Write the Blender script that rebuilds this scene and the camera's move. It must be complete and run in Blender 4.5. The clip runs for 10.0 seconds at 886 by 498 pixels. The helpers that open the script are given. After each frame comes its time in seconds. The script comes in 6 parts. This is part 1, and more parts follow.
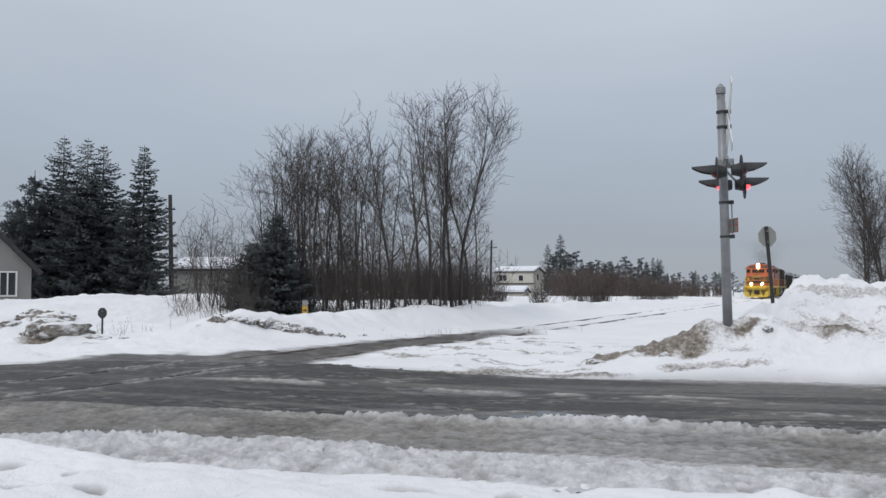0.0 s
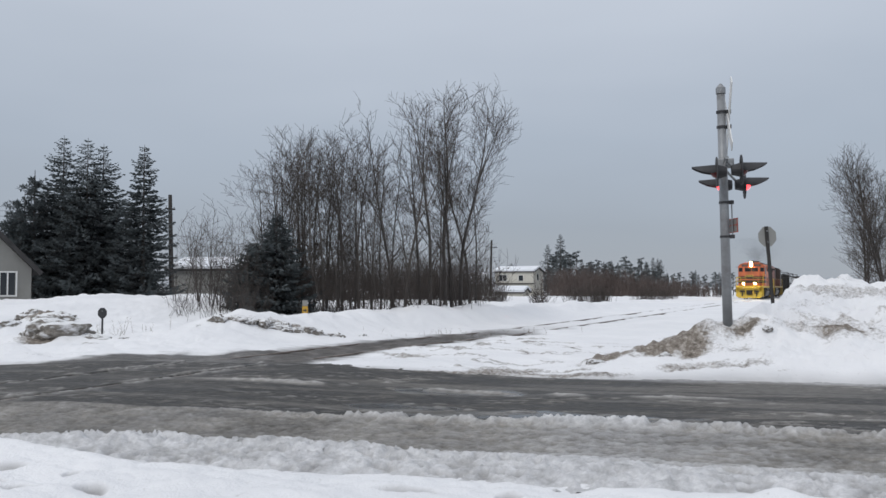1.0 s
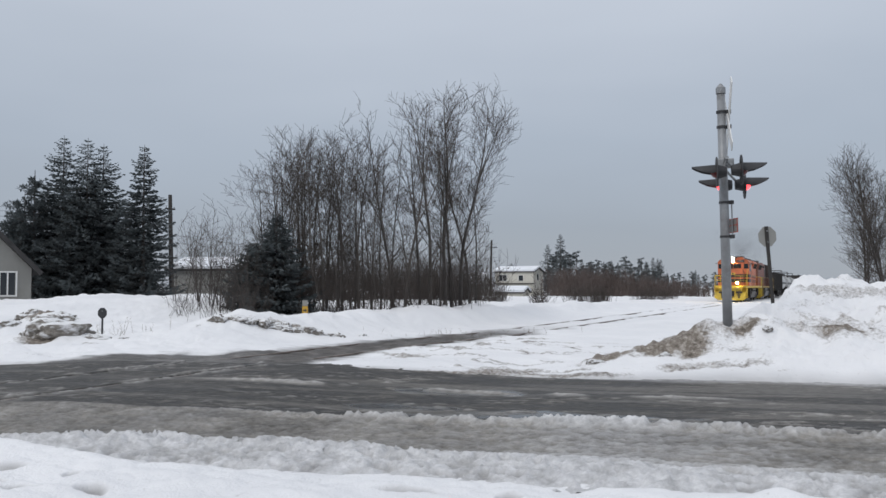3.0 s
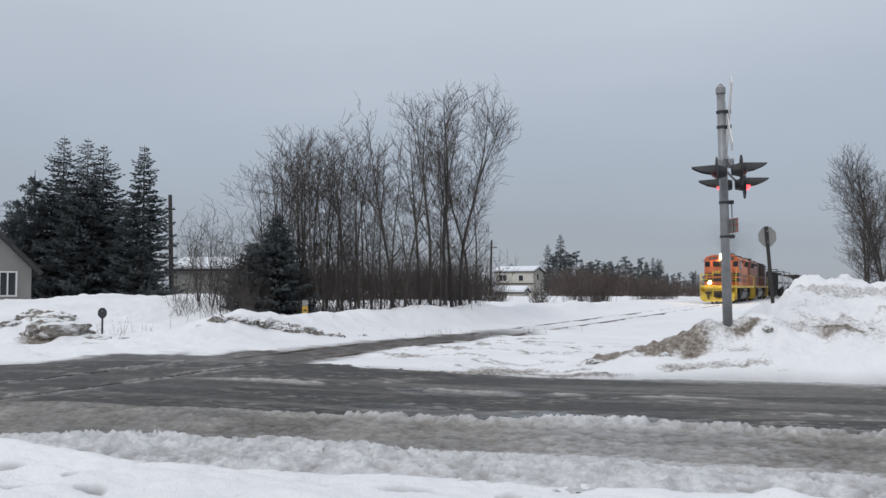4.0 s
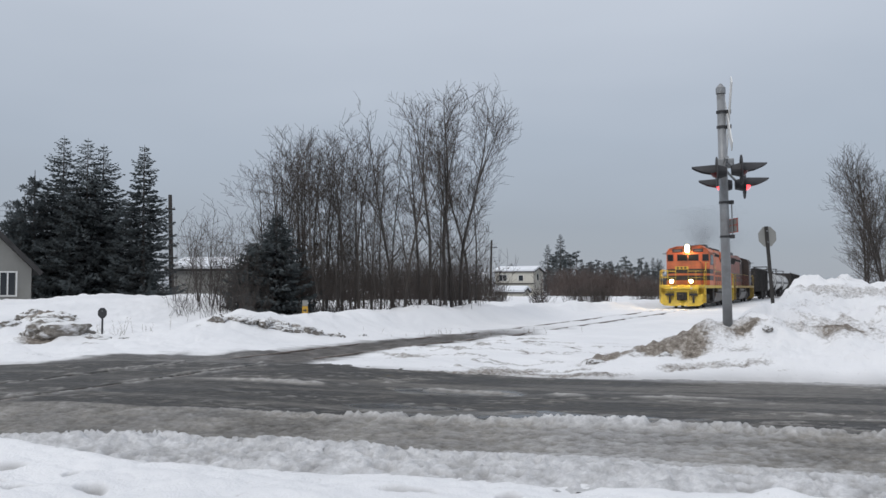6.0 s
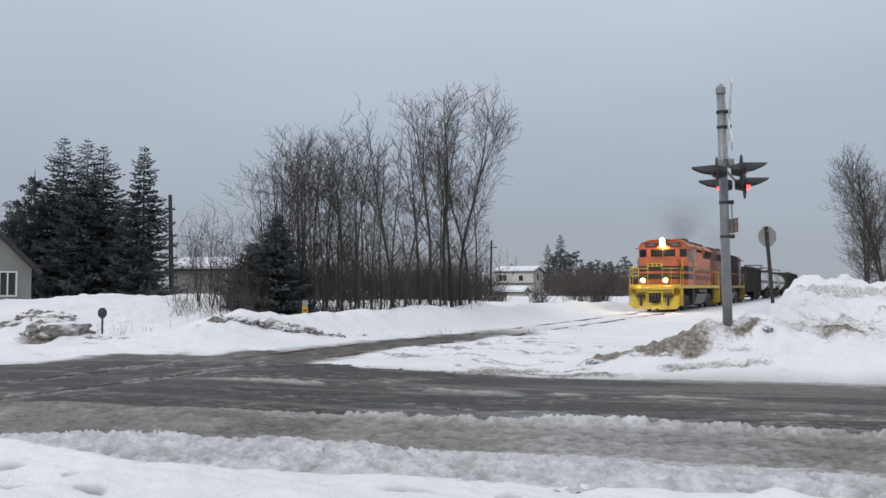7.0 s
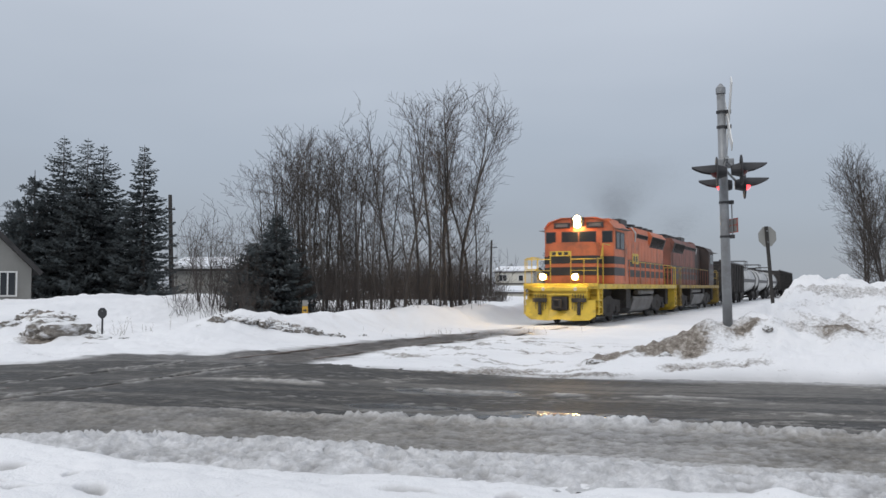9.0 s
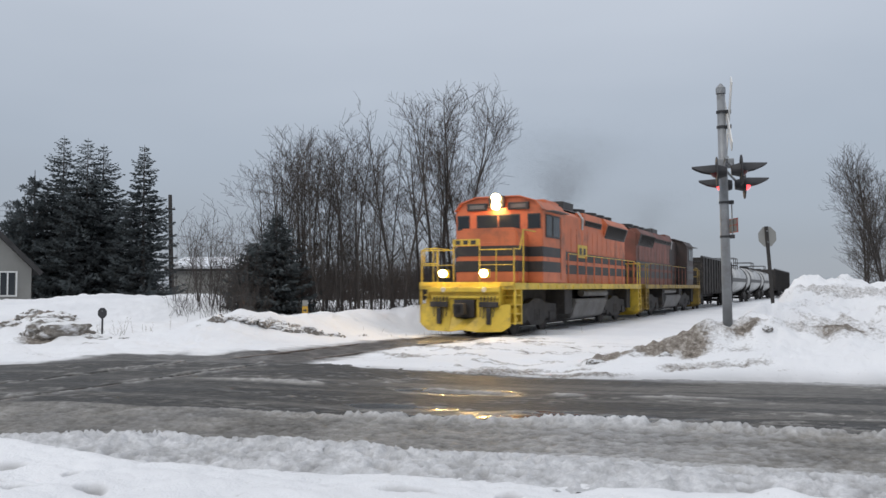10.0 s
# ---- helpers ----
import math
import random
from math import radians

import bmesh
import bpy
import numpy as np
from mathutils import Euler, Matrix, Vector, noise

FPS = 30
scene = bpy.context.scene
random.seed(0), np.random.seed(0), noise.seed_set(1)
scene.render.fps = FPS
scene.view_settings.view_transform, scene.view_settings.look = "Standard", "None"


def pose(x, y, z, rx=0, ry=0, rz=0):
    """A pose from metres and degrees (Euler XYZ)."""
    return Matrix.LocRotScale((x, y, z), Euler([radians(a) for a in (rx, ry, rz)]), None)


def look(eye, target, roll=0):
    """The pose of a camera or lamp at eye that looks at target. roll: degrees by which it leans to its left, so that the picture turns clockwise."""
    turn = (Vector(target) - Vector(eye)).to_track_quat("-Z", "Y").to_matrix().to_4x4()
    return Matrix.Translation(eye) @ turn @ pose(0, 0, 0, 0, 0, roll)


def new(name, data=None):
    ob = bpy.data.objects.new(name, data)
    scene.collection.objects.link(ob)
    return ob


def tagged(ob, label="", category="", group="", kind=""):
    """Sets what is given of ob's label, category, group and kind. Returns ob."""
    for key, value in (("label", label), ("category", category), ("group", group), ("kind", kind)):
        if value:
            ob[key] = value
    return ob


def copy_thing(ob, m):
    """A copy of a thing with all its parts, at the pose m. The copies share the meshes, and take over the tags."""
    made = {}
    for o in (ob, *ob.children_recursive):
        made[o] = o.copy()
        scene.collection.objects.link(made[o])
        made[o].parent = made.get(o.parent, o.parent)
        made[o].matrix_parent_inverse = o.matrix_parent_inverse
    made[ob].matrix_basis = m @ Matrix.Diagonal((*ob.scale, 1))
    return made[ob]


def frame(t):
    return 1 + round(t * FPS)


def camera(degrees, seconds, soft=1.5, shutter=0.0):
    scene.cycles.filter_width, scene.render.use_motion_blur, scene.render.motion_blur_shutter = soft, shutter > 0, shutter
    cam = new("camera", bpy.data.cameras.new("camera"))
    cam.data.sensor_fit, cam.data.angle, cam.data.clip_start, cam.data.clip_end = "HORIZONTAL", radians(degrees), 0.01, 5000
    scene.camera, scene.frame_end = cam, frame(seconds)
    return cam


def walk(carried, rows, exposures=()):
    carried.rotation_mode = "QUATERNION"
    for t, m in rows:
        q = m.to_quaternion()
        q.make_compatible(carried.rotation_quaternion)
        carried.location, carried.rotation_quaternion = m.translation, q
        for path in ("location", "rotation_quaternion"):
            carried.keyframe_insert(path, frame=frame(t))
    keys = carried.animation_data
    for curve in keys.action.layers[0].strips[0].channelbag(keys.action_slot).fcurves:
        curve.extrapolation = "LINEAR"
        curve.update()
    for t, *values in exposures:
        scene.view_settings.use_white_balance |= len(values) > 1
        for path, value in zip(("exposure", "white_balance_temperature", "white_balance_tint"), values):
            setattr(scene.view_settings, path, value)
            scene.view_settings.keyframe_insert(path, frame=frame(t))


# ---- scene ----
from math import sin, cos, pi

# ---- camera ----
cam = camera(55.3, 10.0, soft=1.5, shutter=0.5)
EYE = pose(0, 0, 1.506, 92.577, 0, 0)
walk(cam, [(0, EYE), (10, EYE)])

# ---- world and sun ----
world = bpy.data.worlds.new("overcast_dusk")
scene.world = world
world.use_nodes = True
wn, wl = world.node_tree.nodes, world.node_tree.links
wn.clear()
w_out = wn.new("ShaderNodeOutputWorld")
w_bg = wn.new("ShaderNodeBackground")
w_sky = wn.new("ShaderNodeTexSky")
w_sky.sky_type, w_sky.sun_disc = "NISHITA", False
w_sky.sun_elevation, w_sky.sun_rotation = radians(44), radians(221)
w_dim = wn.new("ShaderNodeVectorMath")
w_dim.operation = "SCALE"
w_dim.inputs["Scale"].default_value = 0.10
w_co = wn.new("ShaderNodeTexCoord")
w_sep = wn.new("ShaderNodeSeparateXYZ")
w_map = wn.new("ShaderNodeMapping")
w_map.inputs["Scale"].default_value = (1.6, 1.6, 5.0)
w_noise = wn.new("ShaderNodeTexNoise")
w_noise.inputs["Scale"].default_value = 1.3
w_noise.inputs["Detail"].default_value = 3.0
w_add = wn.new("ShaderNodeMath")
w_add.operation = "MULTIPLY_ADD"
w_add.inputs[1].default_value = 0.16
w_ramp = wn.new("ShaderNodeValToRGB")
el = w_ramp.color_ramp.elements
el[0].position, el[0].color = 0.04, (0.345, 0.375, 0.42, 1)
el[1].position, el[1].color = 0.60, (0.70, 0.74, 0.82, 1)
for p_, c_ in ((0.13, (0.33, 0.37, 0.432)), (0.25, (0.395, 0.448, 0.525)), (0.40, (0.52, 0.57, 0.65))):
    e_ = el.new(p_)
    e_.color = (*c_, 1)
w_mix = wn.new("ShaderNodeMixRGB")
w_mix.inputs[0].default_value = 0.94
wl.new(w_co.outputs["Generated"], w_sep.inputs[0])
wl.new(w_co.outputs["Generated"], w_map.inputs[0])
wl.new(w_map.outputs[0], w_noise.inputs["Vector"])
wl.new(w_noise.outputs["Fac"], w_add.inputs[0])
wl.new(w_sep.outputs["Z"], w_add.inputs[2])
wl.new(w_add.outputs[0], w_ramp.inputs[0])
wl.new(w_sky.outputs[0], w_dim.inputs[0])
wl.new(w_dim.outputs[0], w_mix.inputs[1])
wl.new(w_ramp.outputs[0], w_mix.inputs[2])
wl.new(w_mix.outputs[0], w_bg.inputs["Color"])
wl.new(w_bg.outputs[0], w_out.inputs[0])
w_bg.inputs["Strength"].default_value = 1.0

sun_data = bpy.data.lights.new("sun", "SUN")
sun_data.energy, sun_data.angle, sun_data.color = 0.95, radians(30), (1.0, 0.97, 0.93)
sun = new("sun", sun_data)
sun.matrix_world = look((0, 0, 60), (40, 46, 0))
scene.view_settings.exposure = 0.09


# ---- noise fields and mesh helpers ----
def hash2(ix, iy, seed):
    h = (ix.astype(np.int64) * 374761393 + iy.astype(np.int64) * 668265263 + seed * 974711) & 0x7FFFFFFF
    h = ((h ^ (h >> 13)) * 1274126177) & 0x7FFFFFFF
    return ((h ^ (h >> 16)) & 0xFFFF) / 65535.0


def vnoise(x, y, scale, seed=0):
    x, y = x / scale, y / scale
    ix, iy = np.floor(x), np.floor(y)
    fx, fy = x - ix, y - iy
    fx, fy = fx * fx * (3 - 2 * fx), fy * fy * (3 - 2 * fy)
    a, b = hash2(ix, iy, seed), hash2(ix + 1, iy, seed)
    c, d = hash2(ix, iy + 1, seed), hash2(ix + 1, iy + 1, seed)
    return (a + (b - a) * fx) * (1 - fy) + (c + (d - c) * fx) * fy


def fbm(x, y, scale, seed=0, octaves=4):
    total, amp, norm = 0.0, 1.0, 0.0
    for k in range(octaves):
        total = total + amp * vnoise(x + 13.7 * k, y - 7.1 * k, scale / 2 ** k, seed + k)
        norm += amp
        amp *= 0.5
    return total / norm


def step(a, b, v):
    u = np.clip((v - a) / (b - a), 0, 1)
    return u * u * (3 - 2 * u)


def bell(x, y, cx, cy, sx, sy, turn=0.0):
    a = radians(turn)
    u, v = (x - cx) * cos(a) + (y - cy) * sin(a), -(x - cx) * sin(a) + (y - cy) * cos(a)
    return np.exp(-0.5 * (u / sx) ** 2 - 0.5 * (v / sy) ** 2)


def grid_object(name, xs, ys, fn, material, attributes=()):
    """A sheet over two lists of coordinates; fn gives x, y, z and the named surface fields."""
    gx, gy = np.meshgrid(xs, ys)
    out = fn(gx, gy)
    co = np.stack([out[0].ravel(), out[1].ravel(), out[2].ravel()], 1)
    nx, ny = len(xs), len(ys)
    i = (np.arange(ny - 1)[:, None] * nx + np.arange(nx - 1)[None, :]).ravel()
    faces = np.stack([i, i + 1, i + nx + 1, i + nx], 1)
    me = bpy.data.meshes.new(name)
    me.vertices.add(len(co))
    me.vertices.foreach_set("co", co.astype(np.float32).ravel())
    me.loops.add(faces.size)
    me.loops.foreach_set("vertex_index", faces.astype(np.int32).ravel())
    me.polygons.add(len(faces))
    me.polygons.foreach_set("loop_start", (np.arange(len(faces)) * 4).astype(np.int32))
    me.polygons.foreach_set("use_smooth", np.ones(len(faces), dtype=bool))
    for key, values in zip(attributes, out[3:]):
        at_ = me.attributes.new(key, "FLOAT", "POINT")
        at_.data.foreach_set("value", values.ravel().astype(np.float32))
    me.update()
    me.validate()
    me.materials.append(material)
    return new(name, me)


def spread(dense_a, dense_b, pitch, far_a, far_b, growth=1.18):
    """Coordinates that are close together from dense_a to dense_b and thin out beyond."""
    mid = list(np.arange(dense_a, dense_b, pitch))
    lo, hi, d = [], [], pitch
    v = dense_a
    while v > far_a:
        d *= growth
        v -= d
        lo.append(v)
    v, d = mid[-1], pitch
    while v < far_b:
        d *= growth
        v += d
        hi.append(v)
    return np.array(lo[::-1] + mid + hi)


def mesh_object(name, bm, material, smooth=False):
    me = bpy.data.meshes.new(name)
    bmesh.ops.recalc_face_normals(bm, faces=bm.faces)
    bm.to_mesh(me)
    bm.free()
    for m_ in (material if isinstance(material, (list, tuple)) else [material]):
        me.materials.append(m_)
    if smooth:
        me.polygons.foreach_set("use_smooth", np.ones(len(me.polygons), dtype=bool))
    return new(name, me)


def part(name, bm, material, parent, label="", smooth=False):
    ob = mesh_object(name, bm, material, smooth)
    ob.parent = parent
    return tagged(ob, label)


def thing(name, m, label, category, group="", kind=""):
    ob = new(name)
    ob.matrix_basis = m
    return tagged(ob, label, category, group, kind)


def box(bm, x0, x1, y0, y1, z0, z1, bevel=0.0, m=None):
    c = bmesh.ops.create_cube(bm, size=1.0)["verts"]
    for v in c:
        v.co = Vector((x0 + (v.co.x + .5) * (x1 - x0), y0 + (v.co.y + .5) * (y1 - y0), z0 + (v.co.z + .5) * (z1 - z0)))
    if bevel:
        es = list({e for v in c for e in v.link_edges})
        r = bmesh.ops.bevel(bm, geom=es, offset=bevel, segments=2, affect="EDGES", profile=0.6)
        c = list({v for f_ in r["faces"] for v in f_.verts} | {v for v in c if v.is_valid})
    if m is not None:
        bmesh.ops.transform(bm, matrix=m, verts=c)
    return c


def rod(bm, a, b, r0, r1=None, sides=8):
    a, b = Vector(a), Vector(b)
    r1 = r0 if r1 is None else r1
    n = (b - a).length
    m = Matrix.Translation((a + b) / 2) @ (b - a).to_track_quat("Z", "Y").to_matrix().to_4x4()
    return bmesh.ops.create_cone(bm, cap_ends=True, segments=sides, radius1=r0, radius2=r1, depth=n, matrix=m)["verts"]


def prism(bm, outline, axis, a, b, bevel=0.0):
    """An outline in two axes pushed from a to b along the third."""
    def at(u, v, w):
        return {"x": (w, u, v), "y": (u, w, v), "z": (u, v, w)}[axis]
    lo = [bm.verts.new(at(u, v, a)) for u, v in outline]
    hi = [bm.verts.new(at(u, v, b)) for u, v in outline]
    n = len(outline)
    fs = [bm.faces.new(lo), bm.faces.new(hi[::-1])]
    for i in range(n):
        fs.append(bm.faces.new((lo[i], lo[(i + 1) % n], hi[(i + 1) % n], hi[i])))
    if bevel:
        bmesh.ops.bevel(bm, geom=list({e for f_ in fs for e in f_.edges}), offset=bevel, segments=2, affect="EDGES")
    return lo + hi


def make(fn, *args, **kw):
    bm = bmesh.new()
    fn(bm, *args, **kw)
    return bm


def boxes(*rows, bevel=0.0):
    bm = bmesh.new()
    for r in rows:
        box(bm, *r, bevel=bevel)
    return bm


def rods(*rows, sides=8):
    bm = bmesh.new()
    for r in rows:
        rod(bm, *r, sides=sides)
    return bm


def path_tube(points, r, sides=6):
    bm = bmesh.new()
    for a, b in zip(points[:-1], points[1:]):
        rod(bm, a, b, r, sides=sides)
    return bm


# ---- materials ----
def nodes_of(name):
    m = bpy.data.materials.new(name)
    m.use_nodes = True
    nt = m.node_tree
    return m, nt, nt.nodes["Principled BSDF"]


def noise_node(nt, scale, detail=4.0, vec=None, rough=0.55):
    n = nt.nodes.new("ShaderNodeTexNoise")
    n.inputs["Scale"].default_value = scale
    n.inputs["Detail"].default_value = detail
    n.inputs["Roughness"].default_value = rough
    if vec is None:
        co = nt.nodes.new("ShaderNodeTexCoord")
        vec = co.outputs["Object"]
    nt.links.new(vec, n.inputs["Vector"])
    return n


def ramp_node(nt, src, stops):
    r = nt.nodes.new("ShaderNodeValToRGB")
    e = r.color_ramp.elements
    e[0].position, e[0].color = stops[0][0], (*stops[0][1], 1)
    e[1].position, e[1].color = stops[-1][0], (*stops[-1][1], 1)
    for p_, c_ in stops[1:-1]:
        k = e.new(p_)
        k.color = (*c_, 1)
    nt.links.new(src, r.inputs[0])
    return r


def mix_node(nt, fac, a, b, mode="MIX"):
    n = nt.nodes.new("ShaderNodeMixRGB")
    n.blend_type = mode
    for sock, v in zip(n.inputs, (fac, a, b)):
        if hasattr(v, "is_output"):
            nt.links.new(v, sock)
        elif isinstance(v, tuple):
            sock.default_value = (*v, 1)
        else:
            sock.default_value = v
    return n


def surface(name, colour, rough=0.6, metal=0.0, vary=0.25, scale=3.0, grain=40.0, bump=0.15, dist=0.01, dirt=None, dirt_at=0.6, random_tone=0.0, coat=0.0):
    """Paint, wood, metal or cloth: a base colour with mottling at two scales, dirt in patches and fine relief."""
    m, nt, b = nodes_of(name)
    big, fine = noise_node(nt, scale, 5), noise_node(nt, grain, 3)
    dark = tuple(c * (1 - vary) for c in colour)
    light = tuple(min(1, c * (1 + vary * 0.6)) for c in colour)
    c1 = ramp_node(nt, big.outputs["Fac"], [(0.3, dark), (0.7, light)])
    c2 = mix_node(nt, 0.35 * vary + 0.05, c1.outputs[0], fine.outputs["Fac"], "OVERLAY")
    col = c2.outputs[0]
    if dirt:
        d = noise_node(nt, scale * 0.7, 8, rough=0.7)
        f_ = ramp_node(nt, d.outputs["Fac"], [(dirt_at - 0.1, (0, 0, 0)), (dirt_at + 0.12, (1, 1, 1))])
        col = mix_node(nt, f_.outputs[0], col, dirt).outputs[0]
    if random_tone:
        info = nt.nodes.new("ShaderNodeObjectInfo")
        t_ = ramp_node(nt, info.outputs["Random"], [(0, (1 - random_tone,) * 3), (1, (1, 1, 1))])
        col = mix_node(nt, 1.0, col, t_.outputs[0], "MULTIPLY").outputs[0]
    nt.links.new(col, b.inputs["Base Color"])
    rr = ramp_node(nt, fine.outputs["Fac"], [(0.2, (max(0.02, rough - 0.12),) * 3), (0.8, (min(1, rough + 0.12),) * 3)])
    nt.links.new(rr.outputs[0], b.inputs["Roughness"])
    b.inputs["Metallic"].default_value = metal
    b.inputs["Coat Weight"].default_value = coat
    if bump:
        bp = nt.nodes.new("ShaderNodeBump")
        bp.inputs["Strength"].default_value, bp.inputs["Distance"].default_value = bump, dist
        nt.links.new(fine.outputs["Fac"], bp.inputs["Height"])
        nt.links.new(bp.outputs[0], b.inputs["Normal"])
    return m


def glow(name, colour, strength):
    m, nt, b = nodes_of(name)
    b.inputs["Base Color"].default_value = (*colour, 1)
    b.inputs["Emission Color"].default_value = (*colour, 1)
    b.inputs["Emission Strength"].default_value = strength
    return m


def attribute(nt, key):
    a = nt.nodes.new("ShaderNodeAttribute")
    a.attribute_name = key
    return a.outputs["Fac"]


def upward(nt, rough_noise, low, high):
    """How far a surface faces the sky, broken up by noise: 0 below low, 1 above high."""
    geo = nt.nodes.new("ShaderNodeNewGeometry")
    sep = nt.nodes.new("ShaderNodeSeparateXYZ")
    nt.links.new(geo.outputs["Normal"], sep.inputs[0])
    add = nt.nodes.new("ShaderNodeMath")
    add.operation = "MULTIPLY_ADD"
    nt.links.new(rough_noise, add.inputs[0])
    add.inputs[1].default_value = 0.5
    nt.links.new(sep.outputs["Z"], add.inputs[2])
    return ramp_node(nt, add.outputs[0], [(low, (0, 0, 0)), (high, (1, 1, 1))]).outputs[0]


def snow_material():
    m, nt, b = nodes_of("snow")
    big, mid, fine = noise_node(nt, 0.35, 4), noise_node(nt, 3.0, 6, rough=0.65), noise_node(nt, 45, 4)
    c = ramp_node(nt, big.outputs["Fac"], [(0.3, (0.76, 0.765, 0.775)), (0.7, (0.84, 0.84, 0.845))])
    c = mix_node(nt, 0.10, c.outputs[0], mid.outputs["Fac"], "OVERLAY")
    soil_shade = ramp_node(nt, noise_node(nt, 9, 9, rough=0.78).outputs["Fac"], [(0.32, (0.055, 0.045, 0.036)), (0.5, (0.22, 0.19, 0.16)), (0.68, (0.52, 0.49, 0.45))])
    grit = ramp_node(nt, noise_node(nt, 14, 6, rough=0.7).outputs["Fac"], [(0.35, (0, 0, 0)), (0.6, (1, 1, 1))])
    dm = nt.nodes.new("ShaderNodeMath")
    dm.operation = "MULTIPLY_ADD"
    dm.use_clamp = True
    nt.links.new(attribute(nt, "soil_shade"), dm.inputs[0])
    dm.inputs[1].default_value = 1.7
    gm = nt.nodes.new("ShaderNodeMath")
    gm.operation = "MULTIPLY"
    nt.links.new(grit.outputs[0], gm.inputs[0])
    gm.inputs[1].default_value = -0.75
    nt.links.new(gm.outputs[0], dm.inputs[2])
    clean = upward(nt, noise_node(nt, 5.0, 6, rough=0.7).outputs["Fac"], 1.22, 1.36)
    worn = mix_node(nt, clean, dm.outputs[0], (0.12, 0.12, 0.12))
    low_soil = mix_node(nt, 1.0, worn.outputs[0], dm.outputs[0], "DARKEN")
    c = mix_node(nt, low_soil.outputs[0], c.outputs[0], soil_shade.outputs[0])
    speck = ramp_node(nt, noise_node(nt, 9, 8, rough=0.75).outputs["Fac"], [(0.60, (0, 0, 0)), (0.74, (0.6, 0.6, 0.6))])
    c = mix_node(nt, speck.outputs[0], c.outputs[0], (0.42, 0.40, 0.37))
    slush = ramp_node(nt, mid.outputs["Fac"], [(0.3, (0.045, 0.040, 0.035)), (0.5, (0.085, 0.076, 0.067)), (0.7, (0.20, 0.185, 0.168))])
    c = mix_node(nt, attribute(nt, "slush"), c.outputs[0], slush.outputs[0])
    nt.links.new(c.outputs[0], b.inputs["Base Color"])
    r = mix_node(nt, attribute(nt, "slush"), (0.75,) * 3, (0.38,) * 3)
    nt.links.new(r.outputs[0], b.inputs["Roughness"])
    b.inputs["Specular IOR Level"].default_value = 0.25
    hb = mix_node(nt, 0.3, mid.outputs["Fac"], fine.outputs["Fac"])
    bp = nt.nodes.new("ShaderNodeBump")
    bp.inputs["Strength"].default_value, bp.inputs["Distance"].default_value = 0.6, 0.07
    nt.links.new(hb.outputs[0], bp.inputs["Height"])
    nt.links.new(bp.outputs[0], b.inputs["Normal"])
    return m


def road_material():
    m, nt, b = nodes_of("wet_asphalt")
    co = nt.nodes.new("ShaderNodeTexCoord")
    mp = nt.nodes.new("ShaderNodeMapping")
    mp.inputs["Rotation"].default_value = (0, 0, radians(10.5))
    mp.inputs["Scale"].default_value = (0.26, 1.0, 1.0)
    nt.links.new(co.outputs["Object"], mp.inputs[0])
    streak = noise_node(nt, 3.2, 10, mp.outputs[0], 0.74)
    mid, fine = noise_node(nt, 6, 9, rough=0.75), noise_node(nt, 110, 3)
    bare = ramp_node(nt, streak.outputs["Fac"], [(0.32, (0.028, 0.028, 0.027)), (0.52, (0.065, 0.062, 0.058)), (0.70, (0.17, 0.16, 0.145))])
    mp2 = nt.nodes.new("ShaderNodeMapping")
    mp2.inputs["Rotation"].default_value = (0, 0, radians(10.5))
    mp2.inputs["Scale"].default_value = (0.4, 1.0, 1.0)
    nt.links.new(co.outputs["Object"], mp2.inputs[0])
    tooth = noise_node(nt, 15, 8, mp2.outputs[0], 0.78)
    bits = ramp_node(nt, tooth.outputs["Fac"], [(0.36, (0.25, 0.25, 0.25)), (0.52, (0.85, 0.85, 0.85)), (0.64, (2.1, 2.05, 1.95))])
    bare = mix_node(nt, 1.0, bare.outputs[0], bits.outputs[0], "MULTIPLY")
    wet_snow = ramp_node(nt, mid.outputs["Fac"], [(0.3, (0.12, 0.11, 0.095)), (0.5, (0.25, 0.235, 0.21)), (0.7, (0.42, 0.40, 0.37))])
    pale = ramp_node(nt, mid.outputs["Fac"], [(0.3, (0.36, 0.36, 0.36)), (0.5, (0.58, 0.58, 0.585)), (0.7, (0.80, 0.80, 0.805))])
    c = mix_node(nt, attribute(nt, "grey"), bare.outputs[0], wet_snow.outputs[0])
    c = mix_node(nt, attribute(nt, "pale"), c.outputs[0], pale.outputs[0])
    nt.links.new(c.outputs[0], b.inputs["Base Color"])
    r0 = ramp_node(nt, streak.outputs["Fac"], [(0.3, (0.42,) * 3), (0.7, (0.75,) * 3)])
    r1 = mix_node(nt, attribute(nt, "water"), r0.outputs[0], (0.15,) * 3)
    r2 = mix_node(nt, attribute(nt, "grey"), r1.outputs[0], (0.6,) * 3)
    nt.links.new(r2.outputs[0], b.inputs["Roughness"])
    sp = mix_node(nt, attribute(nt, "water"), (0.22,) * 3, (0.36,) * 3)
    nt.links.new(sp.outputs[0], b.inputs["Specular IOR Level"])
    dry = nt.nodes.new("ShaderNodeMath")
    dry.operation = "MULTIPLY_ADD"
    nt.links.new(attribute(nt, "water"), dry.inputs[0])
    dry.inputs[1].default_value, dry.inputs[2].default_value = -0.68, 0.70
    hb = mix_node(nt, 0.5, mid.outputs["Fac"], tooth.outputs["Fac"])
    bp = nt.nodes.new("ShaderNodeBump")
    bp.inputs["Distance"].default_value = 0.04
    nt.links.new(dry.outputs[0], bp.inputs["Strength"])
    nt.links.new(hb.outputs[0], bp.inputs["Height"])
    nt.links.new(bp.outputs[0], b.inputs["Normal"])
    return m


